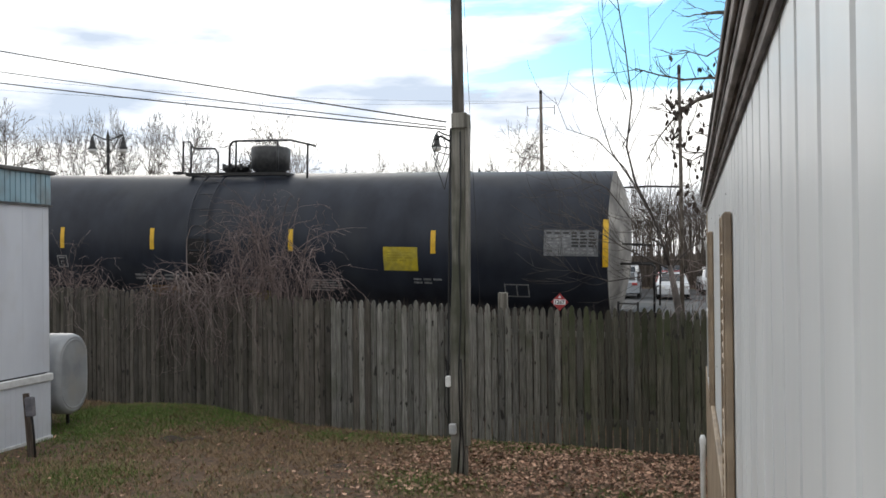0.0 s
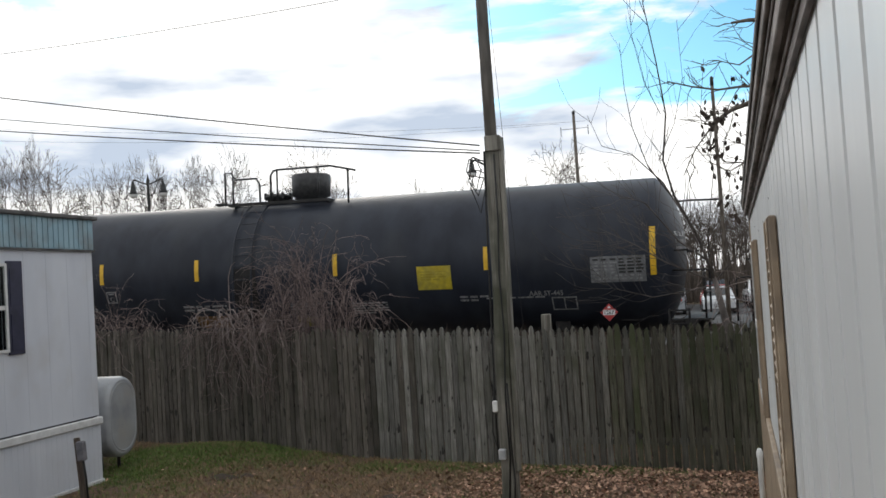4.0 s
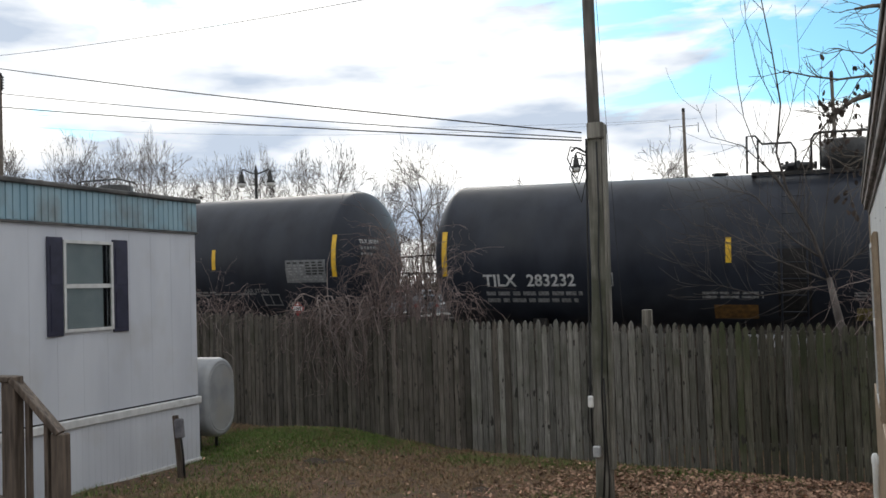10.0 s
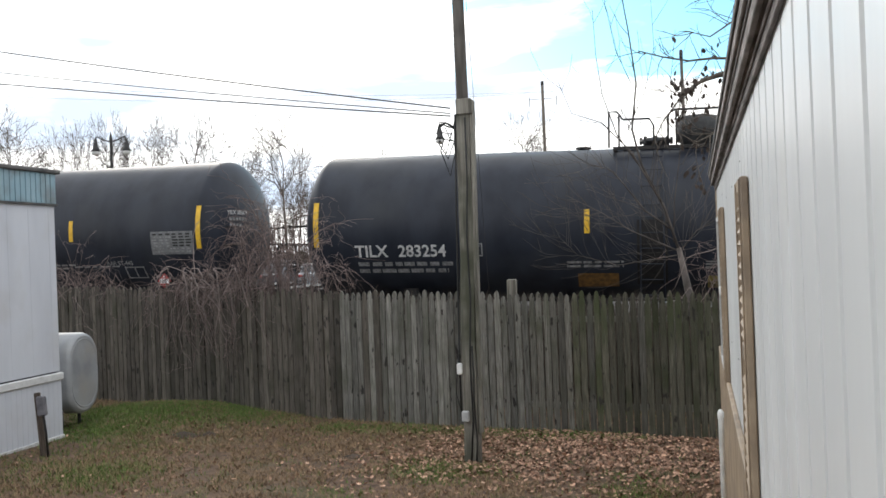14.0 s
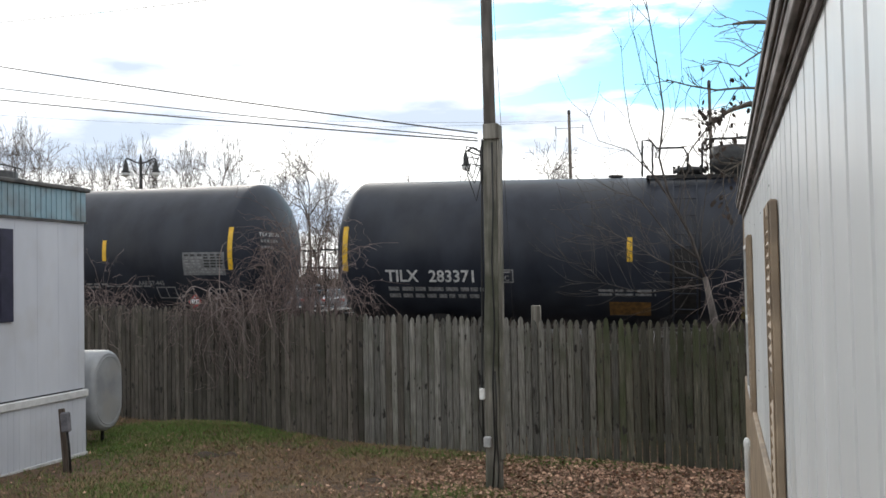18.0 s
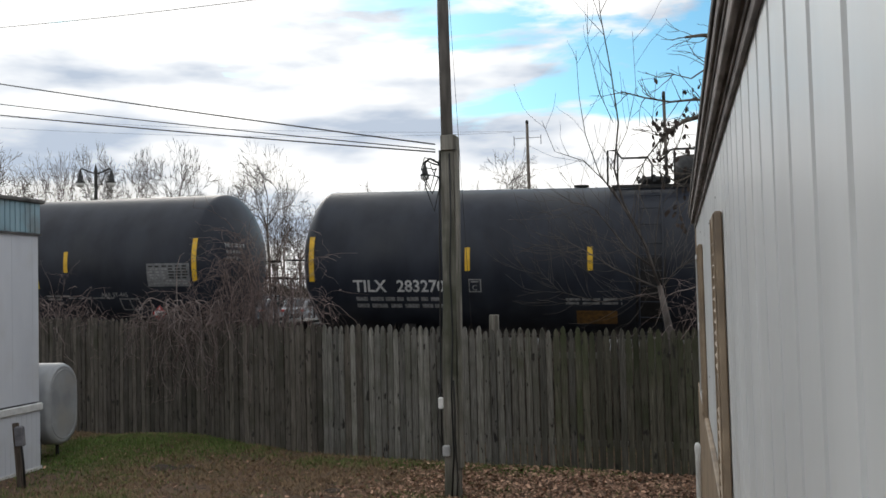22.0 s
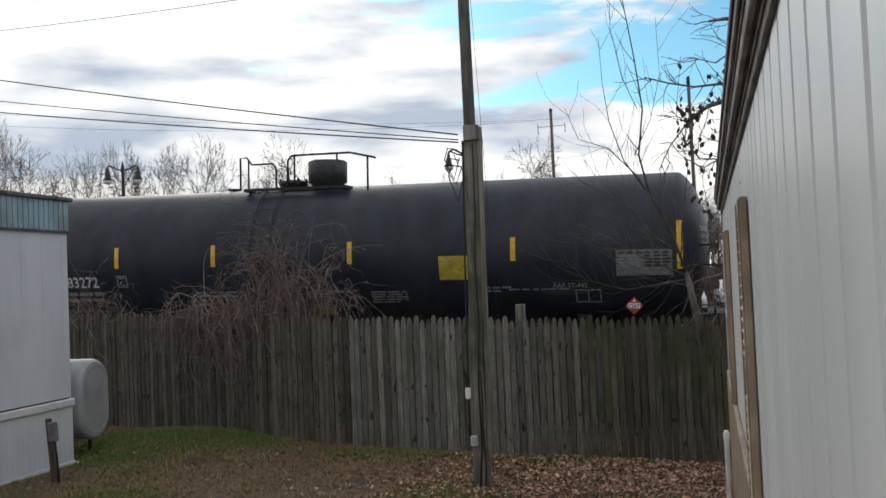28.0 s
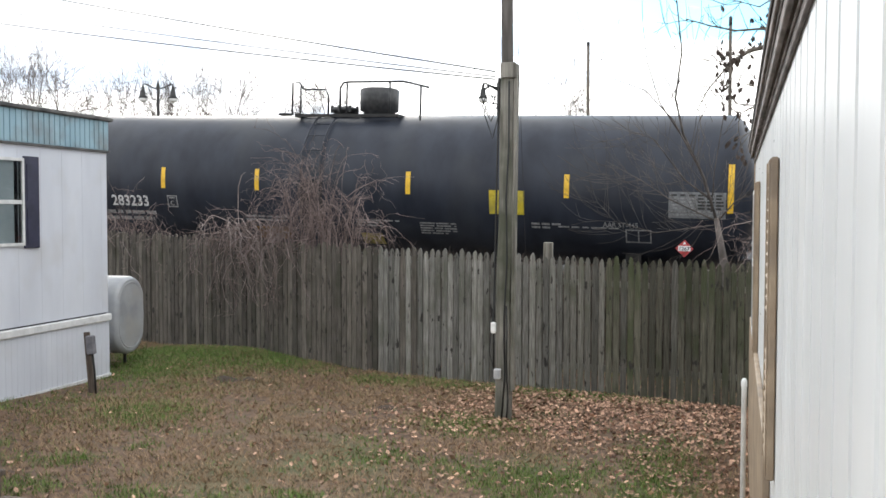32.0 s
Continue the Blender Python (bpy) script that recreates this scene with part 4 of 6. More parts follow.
# ---- service pole ----
def service_pole():
    x, y = -2.245, 10.66
    z = land(x, y)
    p = thing("service_pole", "weathered grey timber pole with cables and small boxes", "pole", pose(x, y, z))
    # a heavy squared timber with a board along it, and a slimmer pole rising out of it
    main, ring = Mesh(), [(-0.098, -0.045), (-0.075, -0.085), (-0.02, -0.098), (0.03, -0.096), (0.068, -0.085), (0.078, -0.05), (0.078, 0.06), (0.05, 0.09), (-0.06, 0.09), (-0.095, 0.06)]
    vs, n = [], len(ring)
    for k in range(15):
        h = -0.3 + 4.46 * k / 14
        dx, w = 0.008 * math.sin(k * 0.9) + 0.014 * (h - 1.4), 1.06 - 0.006 * k + 0.02 * math.sin(k * 2.1)
        vs += [(dx + a * w, b * w, h) for a, b in ring]
    main.add(vs, [(i * n + j, i * n + (j + 1) % n, (i + 1) * n + (j + 1) % n, (i + 1) * n + j) for i in range(14) for j in range(n)] + [tuple(range(14 * n, 15 * n))])
    part("lower_timber", main, "post", p)
    part("side_board", Mesh().box(0.070, 0.108, -0.085, 0.05, 0.35, 4.155, bevel=0.006), "post", p, m=pose(-0.004, 0, 0, 0, 0.55, 0))
    part("top_block", Mesh().box(-0.045, 0.135, -0.13, -0.088, 3.99, 4.165, bevel=0.008), "post", p)
    part("upper_pole", Mesh().tube([(0.012, 0.0, 3.9), (0.0, 0.0, 5.5), (0.005, 0.0, 8.3)], [0.071, 0.068, 0.06], 12), "darkpole", p, "dark weathered round pole")
    c = Mesh()
    for r, run in ((0.010, [(0.0, 0.0), (0.03, 0.5), (0.01, 1.2), (0.035, 1.9), (0.01, 2.6), (0.03, 3.2), (0.02, 3.95)]),
                   (0.009, [(0.055, -0.05), (0.075, 0.25), (0.045, 0.75), (0.05, 1.0), (0.035, 1.35)])):
        c.tube([(x + 0.014 * (h - 1.4), -0.116, h) for x, h in run], r, 6)
    c.tube([(-0.125, -0.07, 0.5), (-0.13, -0.06, 1.1), (-0.11, -0.07, 2.0), (-0.095, -0.06, 3.0), (-0.07, -0.06, 4.0)], 0.011, 6)
    c.tube([(-0.13, -0.07, 0.62), (-0.18, -0.06, 0.8), (-0.16, -0.07, 1.0), (-0.11, -0.08, 1.45)], 0.006, 5)
    part("cable", c, "cable", p)
    part("switch_box", Mesh().box(-0.10, -0.02, -0.19, -0.12, 0.50, 0.62, bevel=0.01), "box", p, "small grey electrical box")
    part("white_box", Mesh().box(-0.145, -0.085, -0.15, -0.10, 1.03, 1.16, bevel=0.012), "whitebox", p, "small white junction box")
    loops = Mesh()
    for k, (dx, dz) in enumerate(((-0.12, 3.78), (-0.14, 3.9), (-0.1, 3.7))):
        loops.tube([(dx, -0.02, dz), (dx - 0.12, -0.03, dz + 0.03), (dx - 0.16, -0.03, dz - 0.1), (dx - 0.05, -0.05, dz - 0.28 - 0.06 * k), (dx + 0.03, -0.08, dz - 0.1)], 0.008, 5)
    part("drip_loop", loops, "cable", p)
    br = Mesh().tube([(-0.08, 0, 3.85), (-0.2, 0, 3.92), (-0.26, 0, 3.88)], 0.014, 6)
    part("wire_bracket", br, "iron", p)


service_pole()


def wires():
    """Overhead lines from the pole to the next one, out of view on the left, and two more that cross above."""
    def hang(name, a, b, sag, r, label):
        a, b = Vector(a), Vector(b)
        pts = [a.lerp(b, t) - Vector((0, 0, sag * 4 * t * (1 - t))) for t in np.linspace(0, 1, 25)]
        tagged(part(name, Mesh().tube(pts, r, 5), "wire"), label, "cable", group="overhead wires")
    at = Vector((-2.38, 10.66, 3.87))
    for dz, z, r in ((0.07, 6.70, 0.009), (0.01, 6.22, 0.007), (-0.02, 5.96, 0.009)):
        hang("overhead_wire", at + Vector((0, 0, dz)), (-14.4, 13.6, z), 0.05, r, "black service wire slung between two poles")
    hang("high_wire", (-14.4, 13.6, 6.9), (-2.27, 10.69, 5.95), 0.12, 0.005, "thin dark wire running to the pole's upper end")
    for k in (-1.0, 1.0):
        hang("street_wire", (-59.2 + 0.1 * k, 56.0, 16.6 + 0.5 * k), (-8.95 + k, 69.7, 14.6 - 0.85), 0.9, 0.009, "thin dark street wire beyond the railway")
    hang("drop_wire", (-2.22, 10.74, 6.6), (-2.4, 12.72, 1.6), 0.05, 0.0032, "thin drop wire from the pole to the fence")


wires()


# ---- white mobile home with blue fascia ----
def window_unit(parent, x, y0, y1, z0, z1, side, screen="blind"):
    """A sash window in a wall whose face is at x and looks towards side (1 or -1) along x."""
    # a near-black slab paints the unlit room behind the blind
    w = part("window", Mesh().box(min(x, x - side * 0.06), max(x, x - side * 0.06), y0, y1, z0, z1), "dark", parent)
    fr = Mesh()
    a, b = sorted((x + side * 0.004, x + side * 0.035))
    t = 0.036
    fr.box(a, b, y0, y1, z0, z0 + t).box(a, b, y0, y1, z1 - t, z1).box(a, b, y0, y0 + t, z0 + t, z1 - t).box(a, b, y1 - t, y1, z0 + t, z1 - t)
    zm = (z0 + z1) / 2
    fr.box(a, b - 0.008, y0 + t, y1 - t, zm - 0.025, zm + 0.025)
    part("window_frame", fr, "frame", w)
    bl = Mesh()
    c, d = sorted((x + side * 0.003, x + side * 0.008))
    bl.box(c, d, y0 + t, y1 - t - (0.12 if screen == "blind" else 0), z0 + t, z1 - t)
    part("blind", bl, screen, w, "pale drawn blind")
    for za, zb in ((z0 + t, zm - 0.025), (zm + 0.025, z1 - t)):
        e, g = sorted((x + side * 0.014, x + side * 0.018))
        part("pane", Mesh().box(e, g, y0 + t, y1 - t, za, zb), "pane", w).visible_shadow = False
    return w


def left_home():
    x, y1, y0 = -7.985, 11.14, -4.0
    h = thing("mobile_home", "white mobile home with light blue fascia and navy shutters", "house")
    body = Mesh().box(x - 4.2, x, y0, y1, 0.90, 3.13)
    part("wall", body, "lwall", h, "white aluminium walls with faint seams")
    seam = Mesh()
    for y in np.arange(y0 + 0.4, y1, 0.406):
        seam.box(x, x + 0.002, y - 0.004, y + 0.004, 0.95, 3.13)
    part("wall_seams", seam, "lwall", h)
    for a, b in zip(np.arange(y0, y1, 1.22), list(np.arange(y0, y1, 1.22)[1:]) + [y1 + 0.01]):
        o = [(a + 0.001, x - 0.01), (a + 0.001, x + 0.007)]
        for y in np.arange(a + 0.05, b - 0.04, 0.10):
            o += [(y - 0.024, x + 0.007), (y - 0.020, x + 0.0105), (y + 0.020, x + 0.0105), (y + 0.024, x + 0.007)]
        o += [(b - 0.001, x + 0.007), (b - 0.001, x - 0.01)]
        k = len(o)
        pan = Mesh().add([(q, y, z) for z in (-0.05, 0.80) for y, q in o], [(j, (j + 1) % k, (j + 1) % k + k, j + k) for j in range(k)])
        part("skirt_panel", pan, "lwall", h, "white ribbed skirting panel")
    part("skirt_end", Mesh().box(x - 4.2, x - 0.012, y1 - 0.02, y1 + 0.01, -0.05, 0.80), "lwall", h)
    rail = Mesh().box(x - 0.02, x + 0.045, y0, y1 + 0.03, 0.78, 0.88, bevel=0.012)
    rail.box(x - 4.2, x - 0.021, y1 - 0.01, y1 + 0.03, 0.78, 0.88)
    part("skirt_rail", rail, "frame", h, "white skirting rail")
    # near-black box paints the shade in the seam above the skirt rail
    part("shadow_gap", Mesh().box(x - 4.15, x - 0.02, y0, y1 - 0.02, 0.80, 0.92), "dark", h)
    part("skirt_foot", Mesh().box(x + 0.0115, x + 0.03, y0, y1 + 0.02, 0.0, 0.05, bevel=0.006), "frame", h, "white bottom lip of the skirting")
    fas = Mesh().box(x - 4.2, x + 0.02, y0, y1 + 0.02, 3.13, 3.53)
    n = int((y1 - y0) / 0.1)
    for i in range(n):
        y = y1 - 0.02 - i * 0.1
        fas.box(x + 0.02, x + 0.032, y - 0.075, y, 3.14, 3.53)
    part("fascia", fas, "blue", h, "light blue ribbed metal fascia")
    edge = Mesh().box(x - 4.25, x + 0.075, y0, y1 + 0.07, 3.53, 3.585, bevel=0.012)
    part("roof_edge", edge, "roofedge", h)
    drip = Mesh().box(x + 0.0, x + 0.04, y0, y1 + 0.03, 3.105, 3.13)
    part("drip_edge", drip, "roofedge", h)
    roof = Mesh().add([(x - 4.2, y0, 3.585), (x + 0.05, y0, 3.585), (x + 0.05, y1, 3.585), (x - 4.2, y1, 3.585), (x - 2.1, y0, 3.75), (x - 2.1, y1, 3.75)], [(0, 1, 4), (3, 5, 2), (1, 2, 5, 4), (0, 4, 5, 3)])
    part("roof", roof, "roof", h)
    window_unit(h, x, 8.66, 9.47, 1.88, 2.94, 1)
    for a, b in ((8.42, 8.655), (9.475, 9.74)):
        s = Mesh().box(x + 0.002, x + 0.03, a, b, 1.845, 2.97, bevel=0.006)
        s.box(x + 0.03, x + 0.036, a + 0.04, b - 0.04, 1.9, 2.33).box(x + 0.03, x + 0.036, a + 0.04, b - 0.04, 2.42, 2.87)
        part("shutter", s, "navy", h, "dark navy shutter")
    return h


left_home()


def oil_tank():
    x0, x1, y, z = -9.75, -8.10, 11.85, 0.21
    t = thing("oil_tank", "silver painted obround heating oil tank on short legs", "tank")
    hw, ht = 0.365, 1.14
    ring = []
    for k in range(28):
        a = 2 * math.pi * k / 28
        c, s = math.cos(a), math.sin(a)
        ring.append((hw * c, (ht / 2 - hw) * (1 if s > 0 else -1) * (1 if abs(s) > 1e-6 else 0) + hw * s + ht / 2))
    mb = Mesh()
    vs, prof = [], [(x0, 0.86), (x0 + 0.02, 0.95), (x0 + 0.06, 1.0), (x1 - 0.06, 1.0), (x1 - 0.02, 0.95), (x1, 0.86)]
    for xx, k in prof:
        vs += [(xx, y + a * k, z + ht / 2 + (b - ht / 2) * (1 - (1 - k) * 0.6)) for a, b in ring]
    n = len(ring)
    mb.add(vs, [(i * n + j, i * n + (j + 1) % n, (i + 1) * n + (j + 1) % n, (i + 1) * n + j) for i in range(len(prof) - 1) for j in range(n)], True)
    mb.add(vs[:n], [tuple(range(n - 1, -1, -1))]).add(vs[-n:], [tuple(range(n))])
    part("shell", mb, "oil", t)
    lip = Mesh()
    pts = [(x1 + 0.0, y + a * 0.8, z + ht / 2 + (b - ht / 2) * 0.84) for a, b in ring]
    lip.tube(pts + [pts[0]], 0.010, 5, caps=False)
    part("end_rim", lip, "oil", t)
    for xx in (x0 + 0.25, x1 - 0.25):
        for yy in (y - 0.2, y + 0.2):
            part("leg", Mesh().tube([(xx, yy, land(xx, yy) - 0.06), (xx, yy, z + 0.12)], 0.025, 8), "iron", t)
    part("fill_pipe", Mesh().tube([(x1 - 0.5, y, z + ht - 0.02), (x1 - 0.5, y, z + ht + 0.14)], 0.03, 8), "iron", t)


oil_tank()


def meter_post():
    x, y = -7.50, 10.1
    z = turf(x, y)
    p = thing("meter_post", "short leaning grey wooden stake with a small meter box", "post", pose(x, y, z, 0, -4.5, 10))
    part("stake", Mesh().box(-0.034, 0.034, -0.025, 0.025, -0.2, 0.78, bevel=0.006), "deck", p)
    part("meter_box", Mesh().box(0.02, 0.125, -0.10, -0.02, 0.50, 0.74, bevel=0.014), "meterbox", p, "small dark grey meter box")
    part("conduit", Mesh().tube([(0.075, -0.05, 0.54), (0.08, -0.045, 0.3), (0.07, -0.035, -0.05)], 0.014, 6), "cable", p)


meter_post()


def deck_stairs():
    d = thing("deck_stairs", "dark weathered wooden steps with baluster railing", "stairs", pose(-0.165, 0, 0))
    # railing of the porch, then the handrail coming down beside the steps towards the yard
    a, b, c = Vector((-7.0, 5.3, 1.72)), Vector((-5.18, 5.42, 1.70)), Vector((-4.88, 5.55, 1.30))
    def beam(name, p, q, w, h, mat="deck"):
        mb = Mesh().box(0, (q - p).length, -w / 2, w / 2, -h / 2, h / 2, m=Matrix.Translation(p) @ (q - p).to_track_quat("X", "Z").to_matrix().to_4x4(), bevel=0.006)
        return part(name, mb, mat, d)
    beam("top_rail", a, b, 0.14, 0.04)
    beam("bottom_rail", a - Vector((0, 0, 0.86)), b - Vector((0, 0, 0.86)), 0.09, 0.04)
    beam("stair_rail", b, c, 0.14, 0.04)
    for k in range(12):
        p = a.lerp(b, (k + 0.5) / 12)
        part("baluster", Mesh().box(p.x - 0.018, p.x + 0.018, p.y - 0.018, p.y + 0.018, p.z - 0.86, p.z - 0.02), "deck", d)
    for k in range(2):
        p = b.lerp(c, (k + 0.8) / 2.5)
        part("baluster", Mesh().box(p.x - 0.018, p.x + 0.018, p.y - 0.018, p.y + 0.018, p.z - 0.85, p.z - 0.02), "deck", d)
    for p, top in ((b, 1.72), (c, 1.30), (a, 1.72)):
        part("newel_post", Mesh().box(p.x - 0.05, p.x + 0.05, p.y - 0.05, p.y + 0.05, -0.12, top, bevel=0.008), "deck", d)
    for k in range(4):
        part("tread", Mesh().box(-5.15 + k * 0.28, -4.85 + k * 0.28, 4.25, 5.35, 0.62 - k * 0.19, 0.66 - k * 0.19, bevel=0.006), "deck", d)
    for y in (4.3, 5.3):
        mb = Mesh().prism([(-5.2, 0.45), (-5.2, 0.66), (-4.0, -0.12), (-4.3, -0.12)], y - 0.02, y + 0.02)
        part("stringer", mb, "deck", d)
    for k in range(13):
        x = -7.9 + k * 0.205
        part("deck_board", Mesh().box(x, x + 0.195, 4.1, 5.45, 0.80, 0.835, bevel=0.004), "deck", d)
    for x in (-7.8, -5.3):
        for y in (4.2, 5.35):
            part("deck_post", Mesh().box(x - 0.045, x + 0.045, y - 0.045, y + 0.045, -0.1, 0.8), "deck", d)


deck_stairs()


# ---- cream mobile home beside the camera ----
def louvre_shutter(parent, y0, y1, z0, z1, slat, mid, stile=0.05):
    """A louvred shutter on a wall at x = 0 that looks towards -x."""
    x = -0.02
    s = part("shutter", Mesh().box(x - 0.012, x - 0.002, y0 + 0.03, y1 - 0.03, z0 + 0.03, z1 - 0.03), "tan", parent, "tan louvred shutter")
    for a, b in ((y0, y0 + stile), (y1 - stile, y1)):
        fr = Mesh().box(x - 0.036, x - 0.003, a, b, z0, z1, bevel=0.006)
        fr.box(x - 0.042, x - 0.036, a + 0.012, b - 0.012, z0 + 0.01, z1 - 0.01, bevel=0.003)
        part("stile", fr, "tan", s)
    for a, b in ((z0, z0 + 0.06), (mid - 0.035, mid + 0.035), (z1 - 0.06, z1)):
        part("cross_rail", Mesh().box(x - 0.036, x - 0.003, y0 + stile, y1 - stile, a, b, bevel=0.005), "tan", s)
    drop = slat * 1.02
    blade = Mesh().add([(x - 0.012, y0 + stile, drop), (x - 0.012, y1 - stile, drop), (x - 0.04, y1 - stile, 0.004), (x - 0.04, y0 + stile, 0.004),
                        (x - 0.010, y0 + stile, drop - 0.008), (x - 0.010, y1 - stile, drop - 0.008), (x - 0.034, y1 - stile, -0.003), (x - 0.034, y0 + stile, -0.003)],
                       [(0, 1, 2, 3), (7, 6, 5, 4), (3, 2, 6, 7), (0, 4, 5, 1), (0, 3, 7, 4), (1, 5, 6, 2)]).done("louvre")
    z = z0 + 0.065
    while z < z1 - 0.06 - drop:
        if not mid - 0.035 - drop < z < mid + 0.035:
            part("louvre", blade, "tan", s, m=pose(0, 0, z))
        z += slat
    return s


def right_home():
    y1, y0 = 10.25, -5.0
    h = thing("ribbed_mobile_home", "cream mobile home with ribbed siding, tan shutters and brown eave", "house", pose(0.284, 0, 0, 0, 0, -1.37))
    part("wall", Mesh().box(0.012, 4.2, y0, y1, 0.45, 3.0), "rwall", h, "cream white ribbed metal siding")
    step, first = 0.279, 1.017 + 33 * 0.279
    for i in range(55):
        y = first - step * i
        o = [(y, 0.009), (y - 0.008, 0.008), (y - 0.020, -0.019), (y - step / 2, -0.0205), (y - step + 0.020, -0.019), (y - step + 0.008, 0.008), (y - step, 0.009)]
        k = len(o)
        p = Mesh().add([(b, a, z) for z in (0.44, 2.88) for a, b in o], [(j, j + k, j + 1 + k, j + 1) for j in range(k - 1)])
        part("siding_panel", p, "rwall", h)
    part("corner_board", Mesh().box(-0.03, 0.09, y1 - 0.07, y1 + 0.02, -0.4, 2.85, bevel=0.005), "tan", h, "tan corner trim")
    for name, x0, x1, z0, z1, mat, label in (
            # the frieze's dark brown also paints the shadow band under the eave
            ("frieze_board", -0.036, -0.022, 2.817, 2.90, "eave", "dark brown trim board with the eave's shadow in its colour"),
            ("trim_strip", -0.044, -0.0365, 2.852, 2.866, "fascia", "thin grey trim strip"),
            ("soffit_board", -0.052, -0.0365, 2.872, 2.90, "eave", "dark soffit board"),
            ("fascia_board", -0.070, -0.0525, 2.868, 2.935, "fascia", "weathered grey-brown fascia board"),
            # added dark strip, a painted shadow line between the fascia boards
            ("shadow_batten", -0.076, -0.0705, 2.915, 2.955, "eave", ""),
            ("upper_fascia", -0.088, -0.0765, 2.93, 2.99, "fascia", "weathered grey-brown fascia board"),
            ("drip_edge", -0.097, -0.0885, 2.972, 3.005, "roofedge", "")):
        part(name, Mesh().box(x0, x1, y0, y1 + 0.03, z0, z1, bevel=0.003), mat, h, label)
    part("fascia_backing", Mesh().box(-0.0695, -0.0365, y0, y1 + 0.02, 2.94, 3.0), "eave", h)
    roof = Mesh().add([(-0.09, y0, 3.008), (4.3, y0, 3.008), (4.3, y1 + 0.03, 3.008), (-0.09, y1 + 0.03, 3.008), (2.1, y0, 3.2), (2.1, y1 + 0.06, 3.2)], [(0, 1, 2, 3), (0, 4, 1), (3, 2, 5), (0, 3, 5, 4), (1, 4, 5, 2)])
    part("roof", roof, "roof", h)
    part("skirting", Mesh().box(0.03, 4.18, y0, y1 - 0.02, -0.6, 0.45), "tan", h)
    part("lower_panel", Mesh().box(-0.055, -0.0215, 4.56, y1 + 0.025, -0.6, 1.2, bevel=0.006), "tan", h, "tan panel along the foot of the wall")
    window_unit(h, -0.021, 8.06, 9.1, 1.2, 2.5, -1, "frame")
    for a, b in ((4.05, 4.48), (7.6, 8.03)):
        louvre_shutter(h, a, b, 1.15, 2.55, 0.05, 1.8)
    louvre_shutter(h, -0.01, 0.60, 1.311, 2.671, 0.042, 1.631, 0.085)
    screws = Mesh()
    for i in range(0, 24, 4):
        y = first - step * i + 0.10
        for z in (0.6, 1.6, 2.62):
            screws.lathe([(0.005, -0.0225), (0.005, -0.0185)], "x", (0, y, z + 0.05 * math.sin(i)), 6)
    tagged(part("screw_heads", screws, "roofedge", h), kind="stuff")
    return h


right_home()


def step_rail():
    t = thing("white_step_rail", "white painted railing post beside the cream home", "railing")
    x, y = 0.29, 5.9
    part("post", Mesh().lathe([(0.016, land(x, y) - 0.1), (0.016, 1.22), (0.019, 1.23), (0.019, 1.26), (0.01, 1.28)], "z", (x, y, 0), 12), "whitebox", t)


step_rail()
ground_sheet()
railway()
parking_lot()


# ---- plants ----
def fence_y(x):
    for (x0, y0), (x1, y1) in zip(FENCE, FENCE[1:]):
        if x0 <= x <= x1:
            return y0 + (y1 - y0) * (x - x0) / (x1 - x0)
    return FENCE[-1][1]


def grow(mb, start, way, length, radius, depth, rnd, bend=0.25, split=(2, 3), spread=(18, 42), shrink=(0.62, 0.8), lift=0.12, seg=4, tips=None, least=0.004):
    """A limb and, from it, smaller limbs, down to twigs."""
    pts, rad, n = [Vector(start)], [radius], 4 if depth > 1 else 3
    d = Vector(way).normalized()
    for i in range(n):
        d = (d + Vector((rnd.gauss(0, bend), rnd.gauss(0, bend), rnd.gauss(0, bend) + lift)) * 0.5).normalized()
        pts.append(pts[-1] + d * length / n)
        rad.append(max(least, radius * (1 - 0.45 * (i + 1) / n)))
    mb.tube(pts, rad, seg if depth > 1 else 3, caps=False)
    if depth <= 0:
        if tips is not None:
            tips.append(pts[-1])
        return
    for k in range(rnd.randint(*split) + (1 if depth > 2 else 0)):
        at = pts[-1] if k == 0 else pts[rnd.randint(2, n)].lerp(pts[-1], rnd.random() * 0.5)
        side = d.cross(Vector((rnd.gauss(0, 1), rnd.gauss(0, 1), rnd.gauss(0, 1)))).normalized()
        a = radians(rnd.uniform(*spread) * (0.5 if k == 0 else 1))
        grow(mb, at, d * math.cos(a) + side * math.sin(a), length * rnd.uniform(*shrink), max(least, radius * (0.62 if k == 0 else 0.48)), depth - 1, rnd, bend, split, spread, shrink, lift, seg, tips, least)


